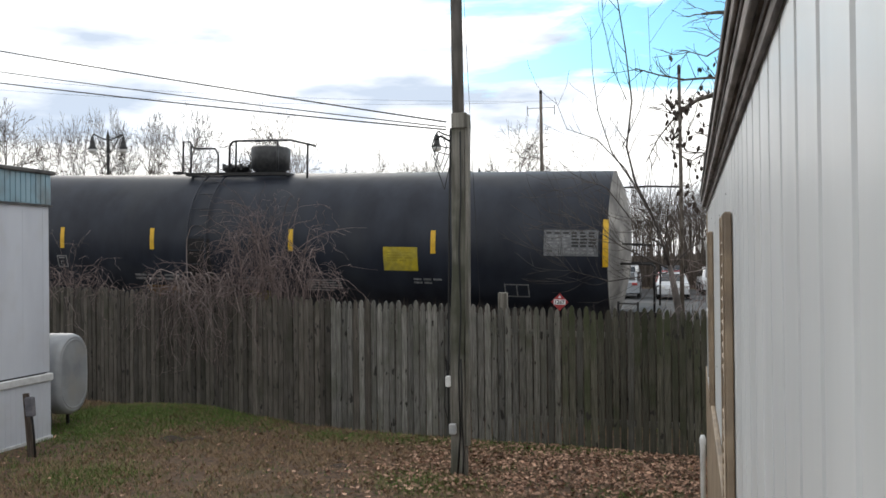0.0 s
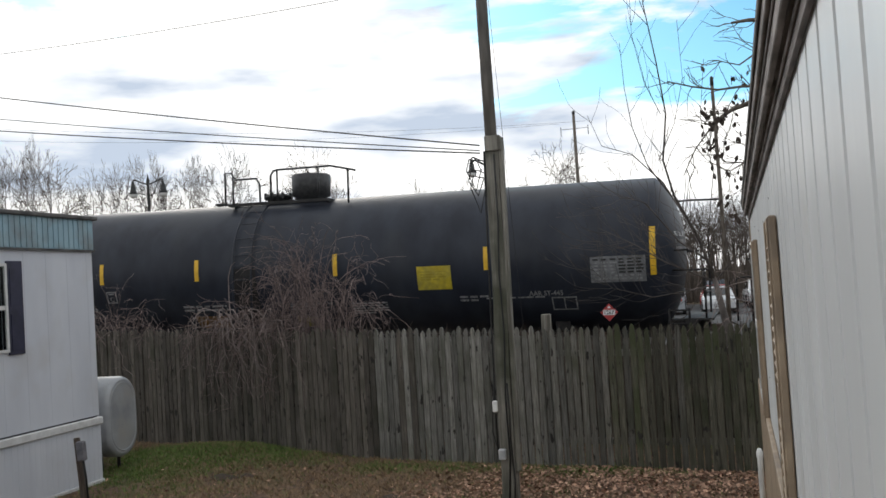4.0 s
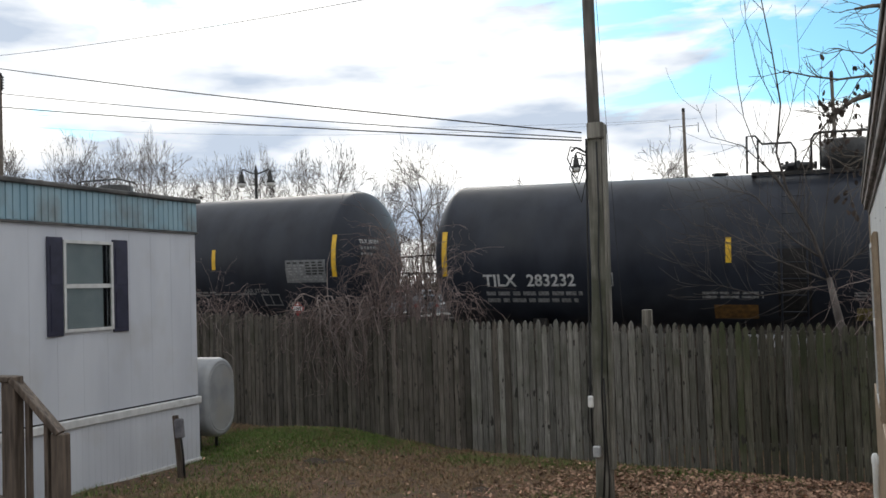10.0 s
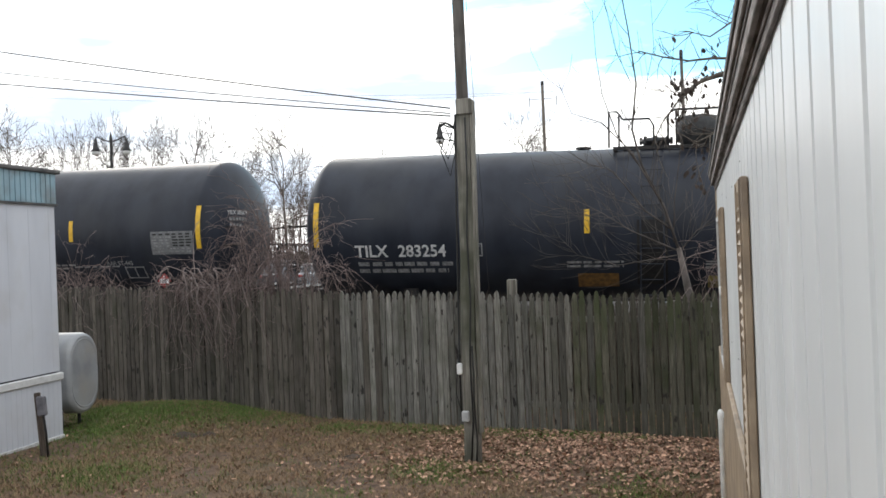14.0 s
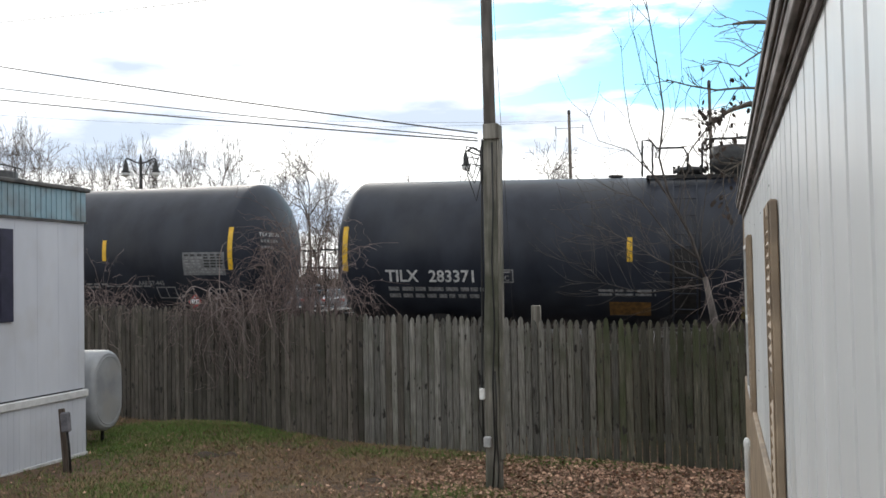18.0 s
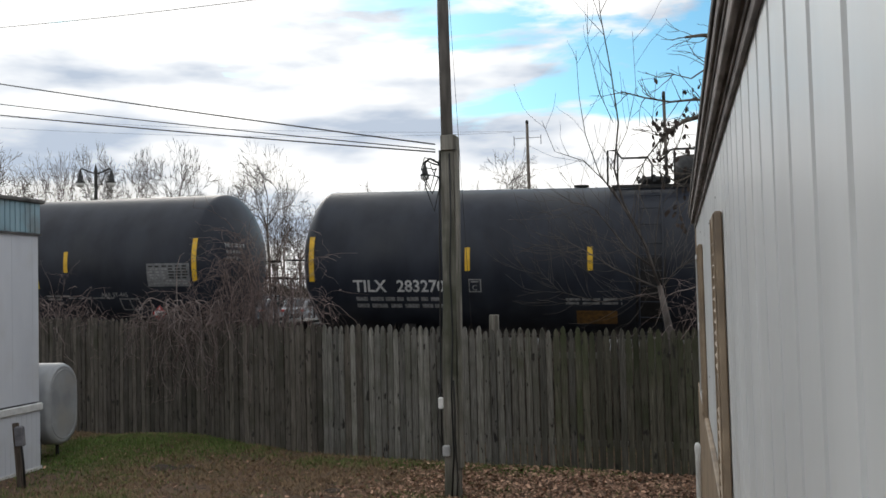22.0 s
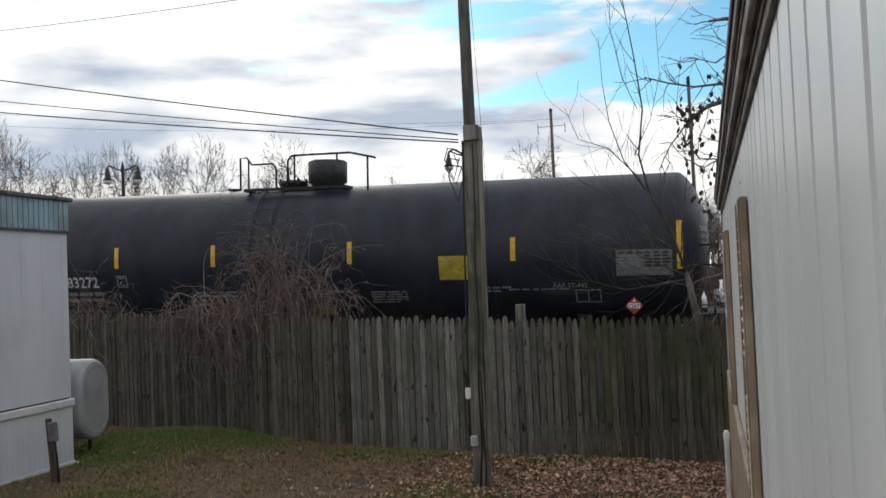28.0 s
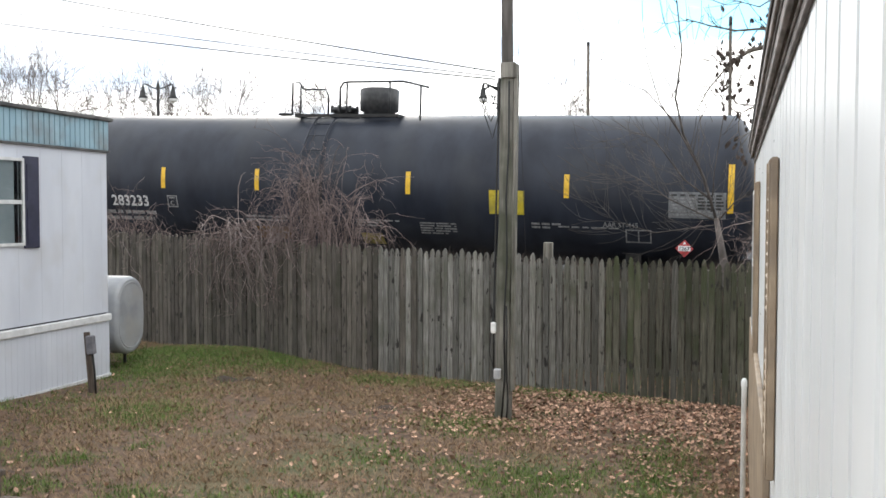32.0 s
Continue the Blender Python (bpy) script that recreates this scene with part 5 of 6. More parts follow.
def far_tree(seed, shape):
    """A bare tree 12 m high; shape: how wide its limbs leave the trunk."""
    rnd = random.Random(seed)
    t = thing("bare_tree", "bare grey winter tree in the wood line", "tree", group="wood line trees")
    tr, cr = Mesh(), Mesh()
    fork = Vector((rnd.uniform(-0.3, 0.3), rnd.uniform(-0.2, 0.2), rnd.uniform(4.9, 6.3)))
    lead = [Vector((0, 0, -0.5)), Vector((0.05, 0, 2.6)), fork]
    tr.tube(lead, [0.24, 0.19, 0.15], 8)
    part("trunk", tr, "bark", t)

    def limb(start, way, length, radius, level):
        pts, d = [Vector(start)], Vector(way).normalized()
        for i in range(3):
            d = (d + Vector((rnd.gauss(0, 0.13), rnd.gauss(0, 0.13), rnd.gauss(0.02, 0.09)))).normalized()
            pts.append(pts[-1] + d * length / 3)
        cr.tube(pts, [max(0.019, radius * k) for k in (1, 0.86, 0.72, 0.6)], 5 if level < 2 else 3, caps=False)
        if level == 5:
            return
        count = 2 if level < 1 else rnd.choice((2, 3, 3))
        turn = rnd.uniform(0, 6.28)
        side = d.cross(Vector((0.3, 0.2, 1)) if abs(d.z) < 0.95 else Vector((1, 0, 0))).normalized()
        for k in range(count):
            a = turn + 2 * math.pi * k / count + rnd.gauss(0, 0.3)
            off = side * math.cos(a) + d.cross(side) * math.sin(a)
            spread = radians(rnd.uniform(18, 44))
            limb(pts[3] if k < 2 else pts[2], d * math.cos(spread) + off * math.sin(spread), length * rnd.uniform(0.68, 0.86), radius * 0.62, level + 1)
        if level in (0, 1, 2, 3):
            a = rnd.uniform(0, 6.28)
            limb(pts[1], d + (side * math.cos(a) + d.cross(side) * math.sin(a)) * 0.8, length * 0.55, radius * 0.4, level + 2)

    for k in range(4):
        a = 1.57 * k + rnd.gauss(0, 0.35)
        limb(fork - Vector((0, 0, 0.5 * (k % 2))), (math.cos(a) * shape, math.sin(a) * shape, 1), rnd.uniform(2.0, 2.6), 0.10, 0)
    limb(fork, (rnd.gauss(0, 0.1), rnd.gauss(0, 0.1), 1), 2.6, 0.11, 0)
    top, wide = max(v[2] for v in cr.v), sorted(math.hypot(v[0], v[1]) for v in cr.v)[int(len(cr.v) * 0.96)]
    cr.v = [(x, y, fork.z - 0.6 + (z - fork.z + 0.6) * (12.6 - fork.z) / (top - fork.z + 0.6)) for x, y, z in cr.v]
    part("crown", cr, "fartwig", t)
    return t, wide


def wood_line():
    rnd = random.Random(11)
    kinds = [far_tree(s, w) for s, w in ((1, 0.9), (2, 0.7), (3, 1.1), (4, 0.6), (5, 1.0), (6, 0.8), (7, 0.55))]
    # the front row: place along the wood, height over the ground, half the crown's width
    front = [(-92, 21, 3), (-85, 20, 3.2), (-79.2, 20.1, 2.3), (-74.3, 19.3, 2.9), (-69.6, 18.2, 2.0), (-66.2, 19.5, 1.5), (-63.1, 17.0, 3.4), (-58.9, 15.4, 1.9), (-56.5, 15.7, 2.4), (-53.4, 16.7, 2.0),
             (-50.1, 14.7, 1.7), (-47.4, 15.5, 1.9), (-43.1, 15.7, 2.9), (-39.0, 13.0, 1.7), (-35.0, 15.8, 2.8), (-32.4, 12.5, 1.2), (-28.6, 10.4, 1.6), (-25.8, 11.4, 1.8), (-23.2, 10.6, 1.6), (-20.5, 11.2, 2.0),
             (-17.4, 9.4, 1.8), (-11.9, 13.6, 2.7), (-9.2, 9.0, 1.6), (-5.2, 8.4, 1.6), (-2.4, 9.2, 1.5), (-0.6, 8.0, 1.5), (1.2, 8.4, 1.6), (3.0, 8.8, 1.8), (0.4, 7.6, 1.9), (2.2, 7.8, 2.0), (4.2, 8.0, 2.0), (-1.6, 7.4, 1.8), (6.0, 9.4, 2.2), (11, 10, 2.5), (17, 10, 2.5)]
    spots = [(x, 82 + rnd.uniform(-2, 2), h, w) for x, h, w in front]
    x = -84.0
    while x < 30:
        spots.append((x, rnd.uniform(88, 100), rnd.uniform(7.5, 10.0) * (1.0 if x < -14 else 0.8), rnd.uniform(1.8, 2.6)))
        x += rnd.choice((1.4, 2.2, 3.0))
    x = -33.0
    while x < -7:
        spots.append((x, rnd.uniform(84, 88), rnd.uniform(8.5, 11.0), rnd.uniform(1.6, 2.4)))
        x += rnd.choice((1.0, 1.5, 2.0))
    for i, (x, y, h, w) in enumerate(spots):
        first, wide = kinds[i % 7]
        k = 1.3 * w / wide
        ob = first if i < 7 else copy_thing(first, Matrix())
        ob.matrix_basis = pose(x, y, land(x, y), 0, 0, rnd.uniform(0, 360)) @ Matrix.Diagonal((k, k, h / 11.3, 1))


wood_line()


def far_brush():
    """Brown undergrowth in front of the wood, as upright stalks over a rough bank."""
    rnd = random.Random(5)
    mb = Mesh()
    for i in range(9000):
        x, y = rnd.uniform(-85, 40), rnd.uniform(74, 84)
        h = 1.2 + 5.2 * rnd.random() ** 1.6 + 1.5 * max(0, noise.noise((x * 0.15, 0, 0)))
        dx, dy = rnd.gauss(0, 0.35), rnd.gauss(0, 0.3)
        z, w = land(x, y), rnd.uniform(0.02, 0.05)
        mb.add([(x - w, y, z), (x + w, y, z), (x + dx * 0.6 + w * 0.7, y + dy, z + h * 0.6), (x + dx * 0.6 - w * 0.7, y + dy, z + h * 0.6), (x + dx * 1.4, y + dy, z + h)], [(0, 1, 2, 3), (3, 2, 4)])
    tagged(part("far_brush", mb, "brush"), "brown leafless undergrowth along the wood's edge", "brush", kind="stuff")
    bank = Mesh()
    xs = np.arange(-95, 50, 0.8)
    vs = []
    for x in xs:
        hgt = 2.3 + 0.9 * noise.noise((x * 0.2, 1, 0)) + 0.5 * noise.noise((x * 0.9, 2, 0))
        for y, k in ((83, 0), (84.5, 0.7), (86, 1.0), (89, 0.0)):
            vs.append((x, y + 0.6 * noise.noise((x * 0.5, y, 4)), land(x, y) + hgt * k - (0.1 if k == 0 else 0)))
    bank.add(vs, [(i * 4 + k, i * 4 + 4 + k, i * 4 + 5 + k, i * 4 + 1 + k) for i in range(len(xs) - 1) for k in range(3)], True)
    tagged(part("brush_bank", bank, "brush"), "dense brown thicket at the foot of the wood", "brush", kind="stuff")


far_brush()


def trackside_brush():
    """Dead weeds between the fence and the ballast, mostly unseen, added to darken picket gaps."""
    rnd = random.Random(15)
    mb = Mesh()
    for i in range(15000):
        x, y = rnd.uniform(-14, 5), rnd.uniform(14.4, 16.6)
        if y < fence_y(x) + 0.5:
            continue
        h = rnd.uniform(1.0, 1.75) + 0.2 * noise.noise((x * 0.5, y, 0))
        dx, dy, w, z = rnd.gauss(0, 0.16), rnd.gauss(0, 0.12), rnd.uniform(0.008, 0.02), land(x, y)
        mb.add([(x - w, y, z), (x + w, y, z), (x + dx + w, y + dy, z + h * 0.65), (x + dx - w, y + dy, z + h * 0.65), (x + dx * 1.8, y + dy * 1.6, z + h)], [(0, 1, 2, 3), (3, 2, 4)])
    tagged(part("trackside_brush", mb, "brush"), "dead brown weeds added between fence and ballast to darken the fence gaps", "brush", kind="stuff")


def young_tree():
    """The bare young tree that leans out behind the fence."""
    rnd = random.Random(21)
    t = thing("young_tree", "bare young tree leaning behind the picket fence", "tree")
    z = land(0.3, 13.6)
    trunk = [(0.40, 13.62, z - 0.2), (0.33, 13.6, 0.9), (0.24, 13.6, 1.61), (0.13, 13.6, 2.22)]
    part("trunk", Mesh().tube(trunk, [0.066, 0.06, 0.054, 0.036], 9), "neartwig", t)
    stems = [
        ([(0.13, 13.6, 2.2), (-0.04, 13.55, 2.78), (-0.33, 13.5, 3.4), (-0.44, 13.5, 3.89), (-0.36, 13.5, 4.54), (-0.44, 13.5, 5.27), (-0.56, 13.45, 6.1), (-0.6, 13.4, 6.9)], 0.032),
        ([(-0.37, 13.5, 3.4), (-0.65, 13.5, 3.83), (-0.83, 13.5, 4.4), (-0.9, 13.5, 4.96), (-0.92, 13.45, 5.6)], 0.016),
        ([(-0.04, 13.55, 2.78), (-0.46, 13.4, 3.58), (-0.85, 13.35, 4.0), (-1.25, 13.3, 4.15), (-1.42, 13.3, 4.6)], 0.016),
        ([(0.1, 13.6, 2.19), (-0.5, 13.4, 2.48), (-0.88, 13.35, 2.74), (-1.38, 13.3, 3.02)], 0.014),
        ([(0.1, 13.6, 2.12), (-0.69, 13.35, 2.01), (-1.24, 13.3, 2.17), (-1.5, 13.3, 2.45)], 0.011),
        ([(0.13, 13.6, 2.15), (0.38, 13.55, 2.45), (0.66, 13.5, 2.6), (0.95, 13.5, 3.1)], 0.013),
        ([(0.06, 13.6, 2.3), (0.1, 13.7, 2.9), (0.22, 13.75, 3.7), (0.1, 13.8, 4.5), (0.2, 13.8, 5.3)], 0.014),
        ([(-0.5, 13.5, 3.89), (-0.25, 13.5, 4.4), (-0.1, 13.45, 5.0), (-0.12, 13.4, 5.8)], 0.010),
        ([(-0.43, 13.5, 4.54), (-0.62, 13.5, 5.0), (-0.75, 13.5, 5.7), (-0.74, 13.5, 6.3)], 0.009),
        ([(0.02, 13.58, 2.5), (-0.3, 13.3, 2.75), (-0.7, 13.2, 3.3), (-0.95, 13.1, 3.4)], 0.014),
    ]
    for si, (pts, r) in enumerate(stems):
        mb = Mesh()
        n = len(pts)
        low = si in (3, 4, 5, 9)
        k = 1.0 if low else 0.75
        mb.tube(pts, [max(0.0035, k * r * (1 - 0.8 * i / (n - 1))) for i in range(n)], 6)
        for i in range(1, n):
            for _ in range(9 if low else 2):
                a, b = Vector(pts[i - 1]), Vector(pts[i])
                d = (b - a).normalized()
                side = d.cross(Vector((rnd.gauss(0, 1), rnd.gauss(0, 1), rnd.gauss(0, 0.4)))).normalized()
                grow(mb, a.lerp(b, rnd.random()), d * 0.8 + side * 0.75, rnd.uniform(0.25, 0.5), max(0.004, r * 0.22), 2 if low else 1, rnd, 0.18, (1, 2) if low else (1, 1), (12, 34), (0.6, 0.95), 0.14, 3, None, 0.0026)
        part("limb", mb, "neartwig", t)


trackside_brush()
young_tree()


def leafy_limb_tree():
    """A tree hidden by the cream home, whose limbs still carry dark dead leaves."""
    rnd = random.Random(8)
    t = thing("oak_tree", "bare tree with a few dark dead leaves on its limbs", "tree")
    part("trunk", Mesh().tube([(2.3, 14.6, -0.5), (2.2, 14.6, 2.2), (2.05, 14.6, 4.2), (2.0, 14.6, 7.0)], [0.2, 0.18, 0.15, 0.08], 10), "bark", t)
    limbs = [
        ([(2.05, 14.6, 4.4), (1.3, 14.55, 4.7), (0.82, 14.5, 4.73), (0.56, 14.5, 4.66), (0.22, 14.5, 4.45)], 0.06),
        ([(0.56, 14.5, 4.66), (0.22, 14.5, 4.4), (-0.01, 14.5, 4.12), (-0.2, 14.5, 3.75)], 0.018),
        ([(2.05, 14.6, 4.9), (1.2, 14.55, 4.95), (0.71, 14.5, 4.98), (0.38, 14.5, 4.97), (0.01, 14.5, 5.06), (-0.34, 14.5, 5.18)], 0.026),
        ([(2.02, 14.6, 5.6), (1.3, 14.5, 5.9), (0.86, 14.5, 5.94), (0.63, 14.5, 5.93)], 0.05),
        ([(2.0, 14.6, 5.9), (1.2, 14.5, 5.6), (0.7, 14.5, 5.3), (0.4, 14.5, 5.4)], 0.02),
        ([(1.3, 14.55, 4.6), (0.9, 14.5, 4.2), (0.74, 14.5, 3.9), (0.45, 14.5, 3.75)], 0.02),
        ([(1.2, 14.5, 3.6), (0.8, 14.5, 3.85), (0.4, 14.5, 3.9), (0.2, 14.4, 4.15)], 0.016),
    ]
    tips = []
    for pts, r in limbs:
        mb, n = Mesh(), len(pts)
        mb.tube(pts, [max(0.006, r * (1 - 0.65 * i / (n - 1))) for i in range(n)], 7)
        for i in range(1, n):
            for _ in range(4):
                a, b = Vector(pts[i - 1]), Vector(pts[i])
                d = (b - a).normalized()
                side = d.cross(Vector((rnd.gauss(0, 1), rnd.gauss(0, 1), rnd.gauss(0, 1)))).normalized()
                grow(mb, a.lerp(b, rnd.random()), d * 0.6 + side, rnd.uniform(0.22, 0.42), 0.009, 1, rnd, 0.3, (1, 3), (20, 50), (0.6, 0.9), 0.05, 4, tips, 0.004)
        part("limb", mb, "bark", t)
    lf = Mesh()
    for p in tips:
        if p.x > 0.12 and p.z < 5.4 and rnd.random() < 0.75:
            for _ in range(rnd.randint(1, 3)):
                leaf_shape(lf, p + Vector((rnd.gauss(0, 0.03), rnd.gauss(0, 0.03), rnd.gauss(-0.03, 0.03))), rnd.uniform(0.035, 0.065), rnd, hang=True)
    tagged(part("leaves", lf, "deadleaf", t, "dark curled dead leaves"), kind="stuff")


def leaf_shape(mb, at, size, rnd, hang=False):
    """A curled lobed leaf."""
    o = [(0, -1), (0.35, -0.55), (0.62, -0.1), (0.38, 0.15), (0.55, 0.5), (0.2, 0.6), (0, 1), (-0.2, 0.6), (-0.55, 0.5), (-0.38, 0.15), (-0.62, -0.1), (-0.35, -0.55)]
    curl = rnd.uniform(0.15, 0.55)
    if hang:
        q = Euler((rnd.uniform(1.0, 2.1), rnd.uniform(-0.6, 0.6), rnd.uniform(0, 6.28)))
    else:
        q = Euler((rnd.gauss(0, 0.45), rnd.gauss(0, 0.45), rnd.uniform(0, 6.28)))
    m = q.to_matrix()
    vs = [Vector(at)] + [Vector(at) + m @ (Vector((x, y, curl * (x * x + 0.6 * y * y))) * size) for x, y in o]
    k = len(o)
    mb.add(vs, [(0, 1 + i, 1 + (i + 1) % k) for i in range(k)])


leafy_limb_tree()


def bramble(label, seed, rising, hanging):
    """A tangle of canes: rising = (count, x, spread, peak, low), hanging = (count, x, spread, lowest)."""
    rnd = random.Random(seed)
    t = thing("bramble_bush", label, "bush", group="brambles on the fence")
    thin = Mesh()

    def cane(p0, p1, p2, p3, r, twigs):
        pts, rad, n = [], [], 12
        wob = Vector((rnd.uniform(0, 9), rnd.uniform(0, 9), rnd.uniform(0, 9)))
        for k in range(n + 1):
            s = k / n
            q = p0 * (1 - s) ** 3 + p1 * 3 * s * (1 - s) ** 2 + p2 * 3 * s * s * (1 - s) + p3 * s ** 3
            q = q + (0.24 if hang else 0.14) * s ** 0.7 * noise.noise_vector(wob + Vector((0, 0, (5.0 if hang else 3.6) * s)))
            lim = fence_y(q.x) - 0.03
            if hang and q.y > lim and q.z < 1.86:
                q.y = lim
            pts.append(q)
            rad.append(max(0.0026, r * (1 - 0.7 * s)))
        if r > 0.0075:
            part("cane", Mesh().tube(pts, rad, 4, caps=False), "palevine" if hang else "vine", t)
        else:
            thin.tube(pts, rad, 3, caps=False)
        for _ in range(twigs):
            k = rnd.randint(3, n)
            e = (pts[k] - pts[k - 1]).normalized() * 0.5 + Vector((rnd.gauss(0, 0.7), rnd.gauss(-0.1, 0.4), rnd.gauss(0.05, 0.6)))
            grow(thin, pts[k], e, rnd.uniform(0.1, 0.26), 0.004, 1, rnd, 0.9, (0, 1), (20, 60), (0.5, 0.9), -0.08, 3, None, 0.0024)

    count, cx, spread, peak, low = rising
    hang = False
    for i in range(count):
        x = cx + rnd.gauss(0, spread)
        y = fence_y(x) + rnd.uniform(0.06, 0.55)
        k = math.exp(-((x - cx) / (1.3 * spread)) ** 2)
        top = 1.7 + (low - 1.7 + (peak - low) * k) * rnd.choice((0.3, 0.45, 0.6, 0.75, 0.85, 0.95, 1.05))
        side = rnd.choice((-1, 1)) * rnd.uniform(0.1, 0.8)
        drop = rnd.choice((-0.15, 0.0, 0.15, 0.35, 0.6, 0.9)) * (0.6 + abs(side))
        p0 = Vector((x, y, rnd.uniform(0.7, 1.5)))
        p1 = Vector((x + rnd.gauss(0, 0.2) - side * 0.15, y, (p0.z + top) / 2 + 0.35))
        p2 = Vector((x + side * 0.55, y + rnd.gauss(-0.15, 0.15), top + 0.3))
        p3 = Vector((x + side * 1.25, y + rnd.gauss(-0.2, 0.25), max(1.55, top - drop)))
        cane(p0, p1, p2, p3, rnd.choice((0.0035, 0.0045, 0.0055, 0.007, 0.0095)), 4)
    count, cx, spread, lowest = hanging
    hang = True
    for i in range(count):
        x = cx + rnd.gauss(0, spread)
        y = fence_y(x)
        run = rnd.choice((-1.1, -0.8, -0.5, -0.2, 0.1, 0.5, 0.8)) * rnd.uniform(0.6, 1.1)
        p0 = Vector((x, y + 0.12, rnd.uniform(1.5, 1.9)))
        p1 = Vector((x + rnd.gauss(0, 0.45), y + 0.02, rnd.uniform(1.9, 2.7)))
        p2 = Vector((x + run * 0.6, fence_y(x + run * 0.6) - 0.4, rnd.uniform(1.6, 2.35)))
        p3 = Vector((x + run, fence_y(x + run) - rnd.uniform(0.03, 0.2), rnd.choice((lowest, lowest + 0.1, lowest + 0.25, lowest + 0.45, 1.35)) + rnd.gauss(0, 0.1)))
        cane(p0, p1, p2, p3, rnd.choice((0.004, 0.005, 0.0065, 0.009, 0.0105)), 5)
    tagged(part("twig_tangle", thin, "vine", t), kind="stuff")


bramble("leafless grey-brown bramble tangle arching over the fence", 3, (185, -5.95, 0.55, 3.3, 2.15), (80, -7.15, 0.42, 0.7))
bramble("small leafless bramble tangle at the fence", 4, (36, -10.05, 0.28, 2.65, 2.0), (14, -9.8, 0.35, 1.2))
bramble("low leafless briar growing over the fence corner", 6, (34, 0.95, 0.26, 2.05, 1.85), (5, 1.0, 0.2, 1.5))
pale = thing("pale_cane", "single pale dry cane standing above the brambles", "plant")
part("cane", Mesh().tube([(-7.25, 13.78, land(-7, 13.7)), (-7.32, 13.75, 1.6), (-7.35, 13.72, 2.3), (-7.34, 13.72, 2.7), (-7.27, 13.7, 2.88), (-7.2, 13.7, 2.93)], [0.008, 0.008, 0.0075, 0.007, 0.005, 0.003], 6), "palevine", pale)


def ground_cover():
    rnd = random.Random(2)
    lv = Mesh()
    n = 0
    while n < 22000:
        x, y = rnd.uniform(-9.5, 2.5), rnd.uniform(3.5, 12.55)
        heavy = smoothstep(-4.2, -1.6, x - 0.35 * (y - 11.5)) * (0.12 * smoothstep(6.0, 9.0, y) + 0.88 * smoothstep(9.3, 11.0, y)) * (0.55 + 0.9 * max(0, noise.noise((x * 0.9, y * 0.9, 7)) + 0.25))
        light = 0.012 + 0.05 * max(0, noise.noise((x * 0.6, y * 0.6, 2)))
        near_wall = 0.8 * smoothstep(-1.2, 0.3, x) * smoothstep(3.5, 5.5, y) * (0.3 + max(0, noise.noise((x, y * 0.7, 9)) + 0.2))
        if rnd.random() < max(heavy, light, near_wall):
            z = turf(x, y)
            leaf_shape(lv, (x, y, z + rnd.uniform(0.01, 0.035)), rnd.choice((0.014, 0.018, 0.022, 0.027, 0.034)) * rnd.uniform(0.9, 1.15), rnd)
            n += 1
    tagged(part("fallen_leaves", lv, "leaf"), "drift of curled brown fallen oak leaves", "leaves", kind="stuff")
    for name, mat, count, label in (("grass", "grass", 42000, "short green grass in patches"), ("dry_grass", "straw", 60000, "thin tan dead grass")):
        mb, n = Mesh(), 0
        while n < count:
            x, y = rnd.uniform(-11.5, 2.0), rnd.uniform(3.0, 14.2)
            v = noise.noise((x * 0.55, y * 0.55, 11)) + 0.6 * noise.noise((x * 1.7, y * 1.7, 5))
            if name == "grass":
                strip = math.exp(-((x + 7.4) / 1.3) ** 2 - ((y - 12.9) / 0.6) ** 2) + 0.4 * math.exp(-((x + 7.6) / 0.8) ** 2 - ((y - 11.8) / 0.8) ** 2)
                edge = 0.6 * math.exp(-((y - 12.35) / 0.3) ** 2) * smoothstep(-5.2, -4.6, x) * smoothstep(0.2, -1.2, x)
                foot = 0.9 * math.exp(-((x + 2.5) / 0.5) ** 2 - ((y - 10.2) / 0.45) ** 2)
                verge = 0.8 * math.exp(-((x + 6.9) / 0.75) ** 2) * smoothstep(7.5, 9.5, y)
                lawn = 0.6 * smoothstep(9.6, 8.0, y) * smoothstep(-0.05, 0.45, v)
                patch = 0.9 * math.exp(-((x + 6.2) / 0.5) ** 2 - ((y - 9.3) / 0.6) ** 2) + 0.7 * math.exp(-((x + 0.35) / 0.35) ** 2 - ((y - 9.2) / 0.9) ** 2)
                keep = max(strip * 2.2, edge, foot, verge * 0.25, lawn, patch, 0.025)
            else:
                keep = (smoothstep(0.3, -0.3, v) * 0.75 + 0.15) * (1 - 0.75 * smoothstep(-2.6, -1.6, x) * smoothstep(9.6, 10.6, y))
            if rnd.random() > keep:
                continue
            z = turf(x, y)
            for _ in range(3):
                a, h, w = rnd.uniform(0, 6.28), rnd.uniform(0.02, 0.06), rnd.uniform(0.003, 0.0055)
                lean = rnd.uniform(0.3, 1.1) if name == "grass" else rnd.uniform(0.8, 2.0)
                bx, by = x + rnd.gauss(0, 0.02), y + rnd.gauss(0, 0.02)
                c, s = math.cos(a), math.sin(a)
                mb.add([(bx - s * w, by + c * w, z - 0.005), (bx + s * w, by - c * w, z - 0.005), (bx + c * h * lean, by + s * h * lean, z + h)], [(0, 1, 2)])
            n += 1
        tagged(part(name, mb, mat), label, "grass", kind="stuff")
    cl = Mesh()
